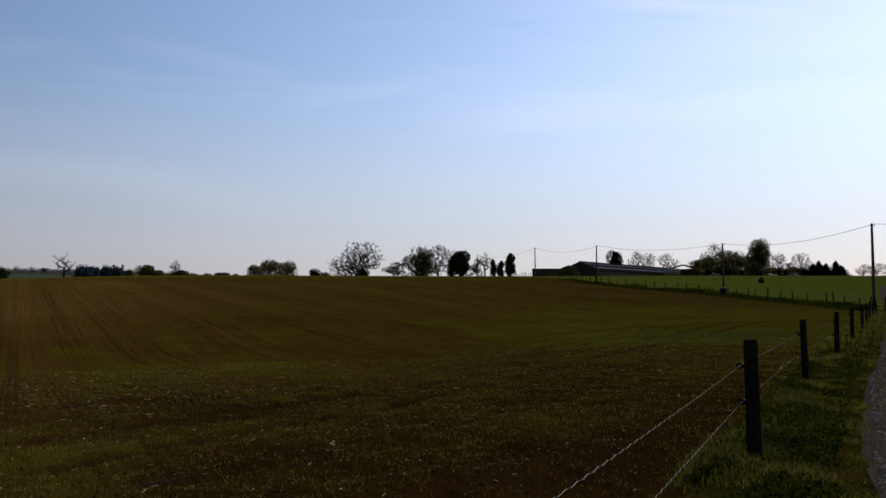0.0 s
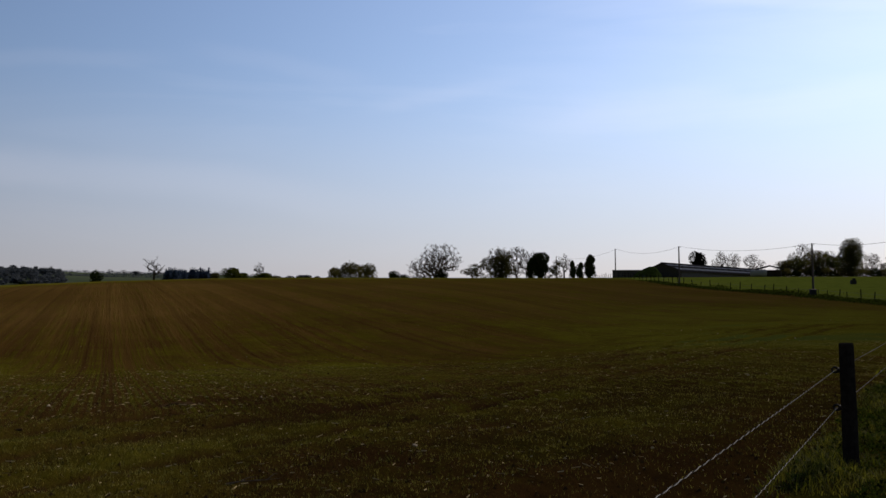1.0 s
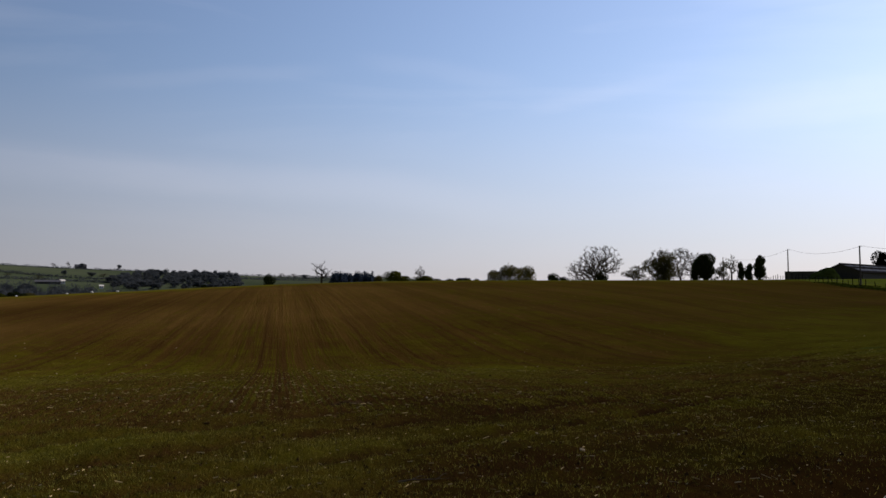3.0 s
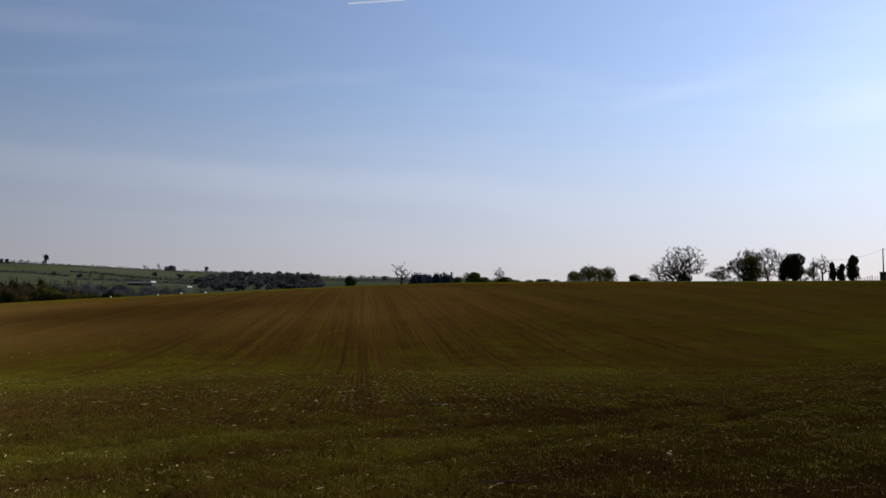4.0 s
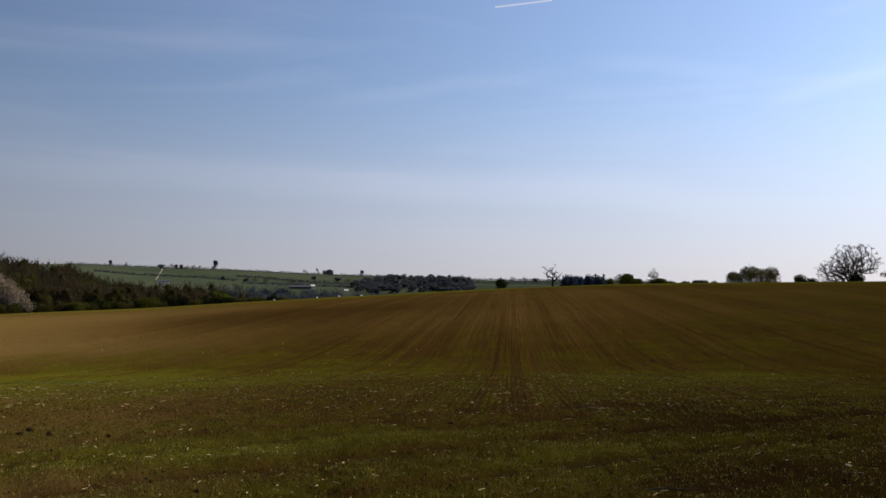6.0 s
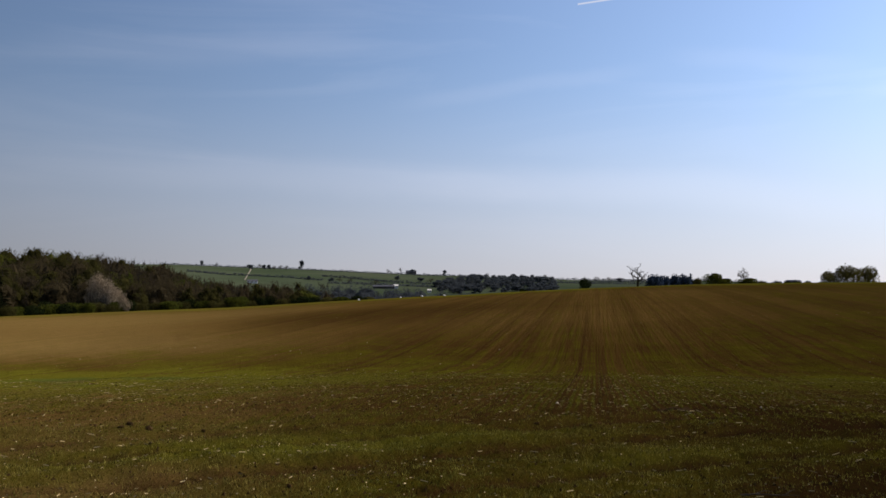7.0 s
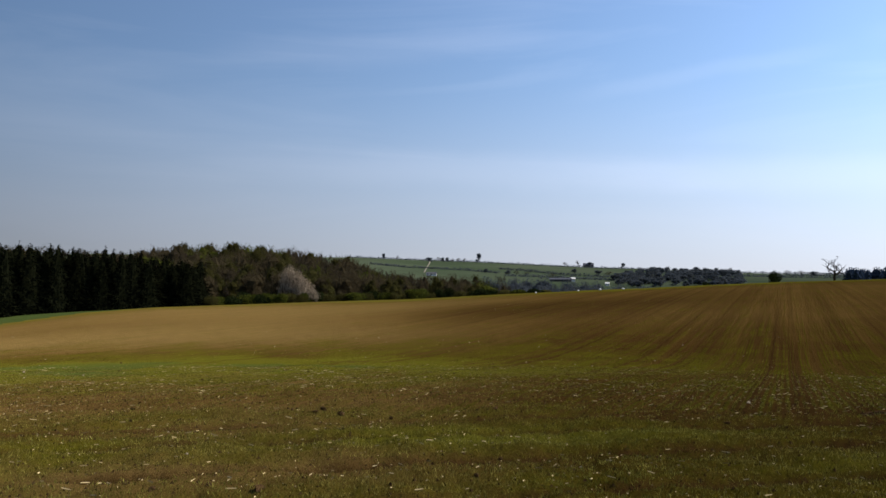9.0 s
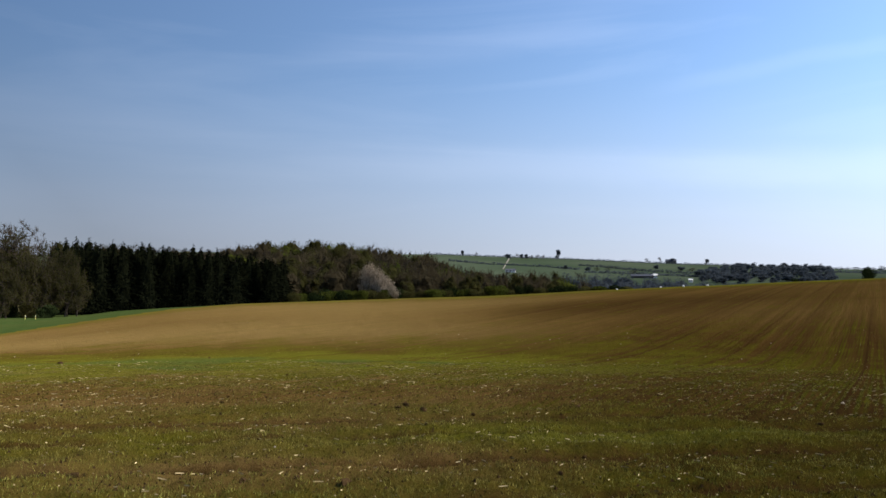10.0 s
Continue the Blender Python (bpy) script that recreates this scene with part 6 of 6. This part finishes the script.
# pale stakes at the wood's edge, and white stones along the crest
for az, r in ((78.5, 158), (77.95, 158)):
    x, y = xy(az, r)
    ob = thing("marker_stake", x, y, ground_z(x, y), "short pale yellow marker stake at the field margin", "stake", "marker stakes")
    v, f = [], []
    tube([(0, 0, -0.2), (0, 0, 0.5), (0, 0, 0.66), (0, 0, 0.7)], [0.05, 0.05, 0.05, 0.02], 8, v, f)
    part("shaft", mesh_of("stake_shaft", v, f, M_STAKE), ob)
    v, f = [], []
    tube([(0, 0, 0.52), (0, 0, 0.60)], [0.06, 0.06], 8, v, f)
    part("band", mesh_of("stake_band", v, f, M_WALL), ob, "white reflective band")
for k, (az, s) in enumerate(((37.55, 0.30), (38.95, 0.22), (41.7, 0.24), (36.1, 0.26))):
    x, y = xy(az, float(np.interp(az, CREST_R_AZ, CREST_R)) - 4)
    ob = new("white_boulder", CREST_STONES[k % 2])
    ob.matrix_basis = pose(x, y, ground_z(x, y) + 0.3 * s, 0, 0, 80 * k) @ Matrix.Diagonal((s, s, s, 1))
    tagged(ob, "whitish boulder lying on the field crest", "stone", "crest stones")

NEAR_CLODS = ((56.5, 14.2, 0.07), (55.4, 13.5, 0.06), (61.3, 7.7, 0.05), (37.3, 16.4, 0.05), (45.4, 14.2, 0.05), (58.4, 14.4, 0.05), (76.8, 36.7, 0.08), (36.1, 19.5, 0.06), (57.0, 13.7, 0.05))
# a scraped-up soil heap, single clods and a dead branch in the near field


def heap_mesh(seed):
    rng = np.random.default_rng(seed)
    bm = bmesh.new()
    bmesh.ops.create_icosphere(bm, subdivisions=4, radius=1.0)
    for q in bm.verts:
        p = q.co.copy()
        bump = 0.30 * (noise.noise(p * 2.3) + 0.6 * noise.noise(p * 6.0) + 0.4 * noise.noise(p * 13.0))
        q.co = Vector((p.x * (1 + bump), p.y * (1 + bump), max(p.z, -0.15) * (1 + 1.2 * bump)))
    me = bpy.data.meshes.new("heap")
    bm.to_mesh(me)
    bm.free()
    me.materials.append(M_CLOD)
    return me


x, y = xy(22.0, 16.6)
ob = new("soil_heap", heap_mesh(5))
ob.matrix_basis = pose(x, y, float(surface_z(x, y)) + 0.01, 0, 0, 40) @ Matrix.Diagonal((0.36, 0.28, 0.08, 1))
tagged(ob, "dark crumbly heap of scraped-up soil among young wheat", "soil heap")
for k, (az, r, s) in enumerate(NEAR_CLODS):
    x, y = xy(az, r)
    ob = new("soil_clod", CLODS[k % 4])
    ob.matrix_basis = pose(x, y, float(surface_z(x, y)) + 0.35 * s, 8 * k, 0, 70 * k) @ Matrix.Diagonal((s, s, s, 1))
    tagged(ob, "dark rough clod of turned soil", "clod", "field clods")
x, y = xy(17.7, 8.0)
branch = thing("dead_branch", x, y, float(surface_z(x, y)) + 0.03, "small brown dead branch lying on the bare soil", "branch", turn=15)
branch.scale = (0.6, 0.6, 0.6)
v, f = [], []
tube([(-0.38, 0.0, 0.0), (-0.18, 0.03, 0.02), (0.02, -0.01, 0.035), (0.22, 0.04, 0.03), (0.42, 0.02, 0.05)], [0.011, 0.010, 0.008, 0.006, 0.003], 7, v, f)
part("stem", mesh_of("branch_stem", v, f, M_DEADWOOD), branch)
for a, b, c in (((-0.18, 0.03, 0.02), (-0.05, 0.12, 0.06), (0.06, 0.16, 0.05)), ((0.02, -0.01, 0.035), (0.12, -0.10, 0.05), (0.25, -0.13, 0.08)), ((0.22, 0.04, 0.03), (0.30, 0.10, 0.09), (0.36, 0.13, 0.10))):
    v, f = [], []
    tube([a, b, c], [0.008, 0.006, 0.003], 6, v, f)
    part("twig", mesh_of("branch_twig", v, f, M_DEADWOOD), branch)
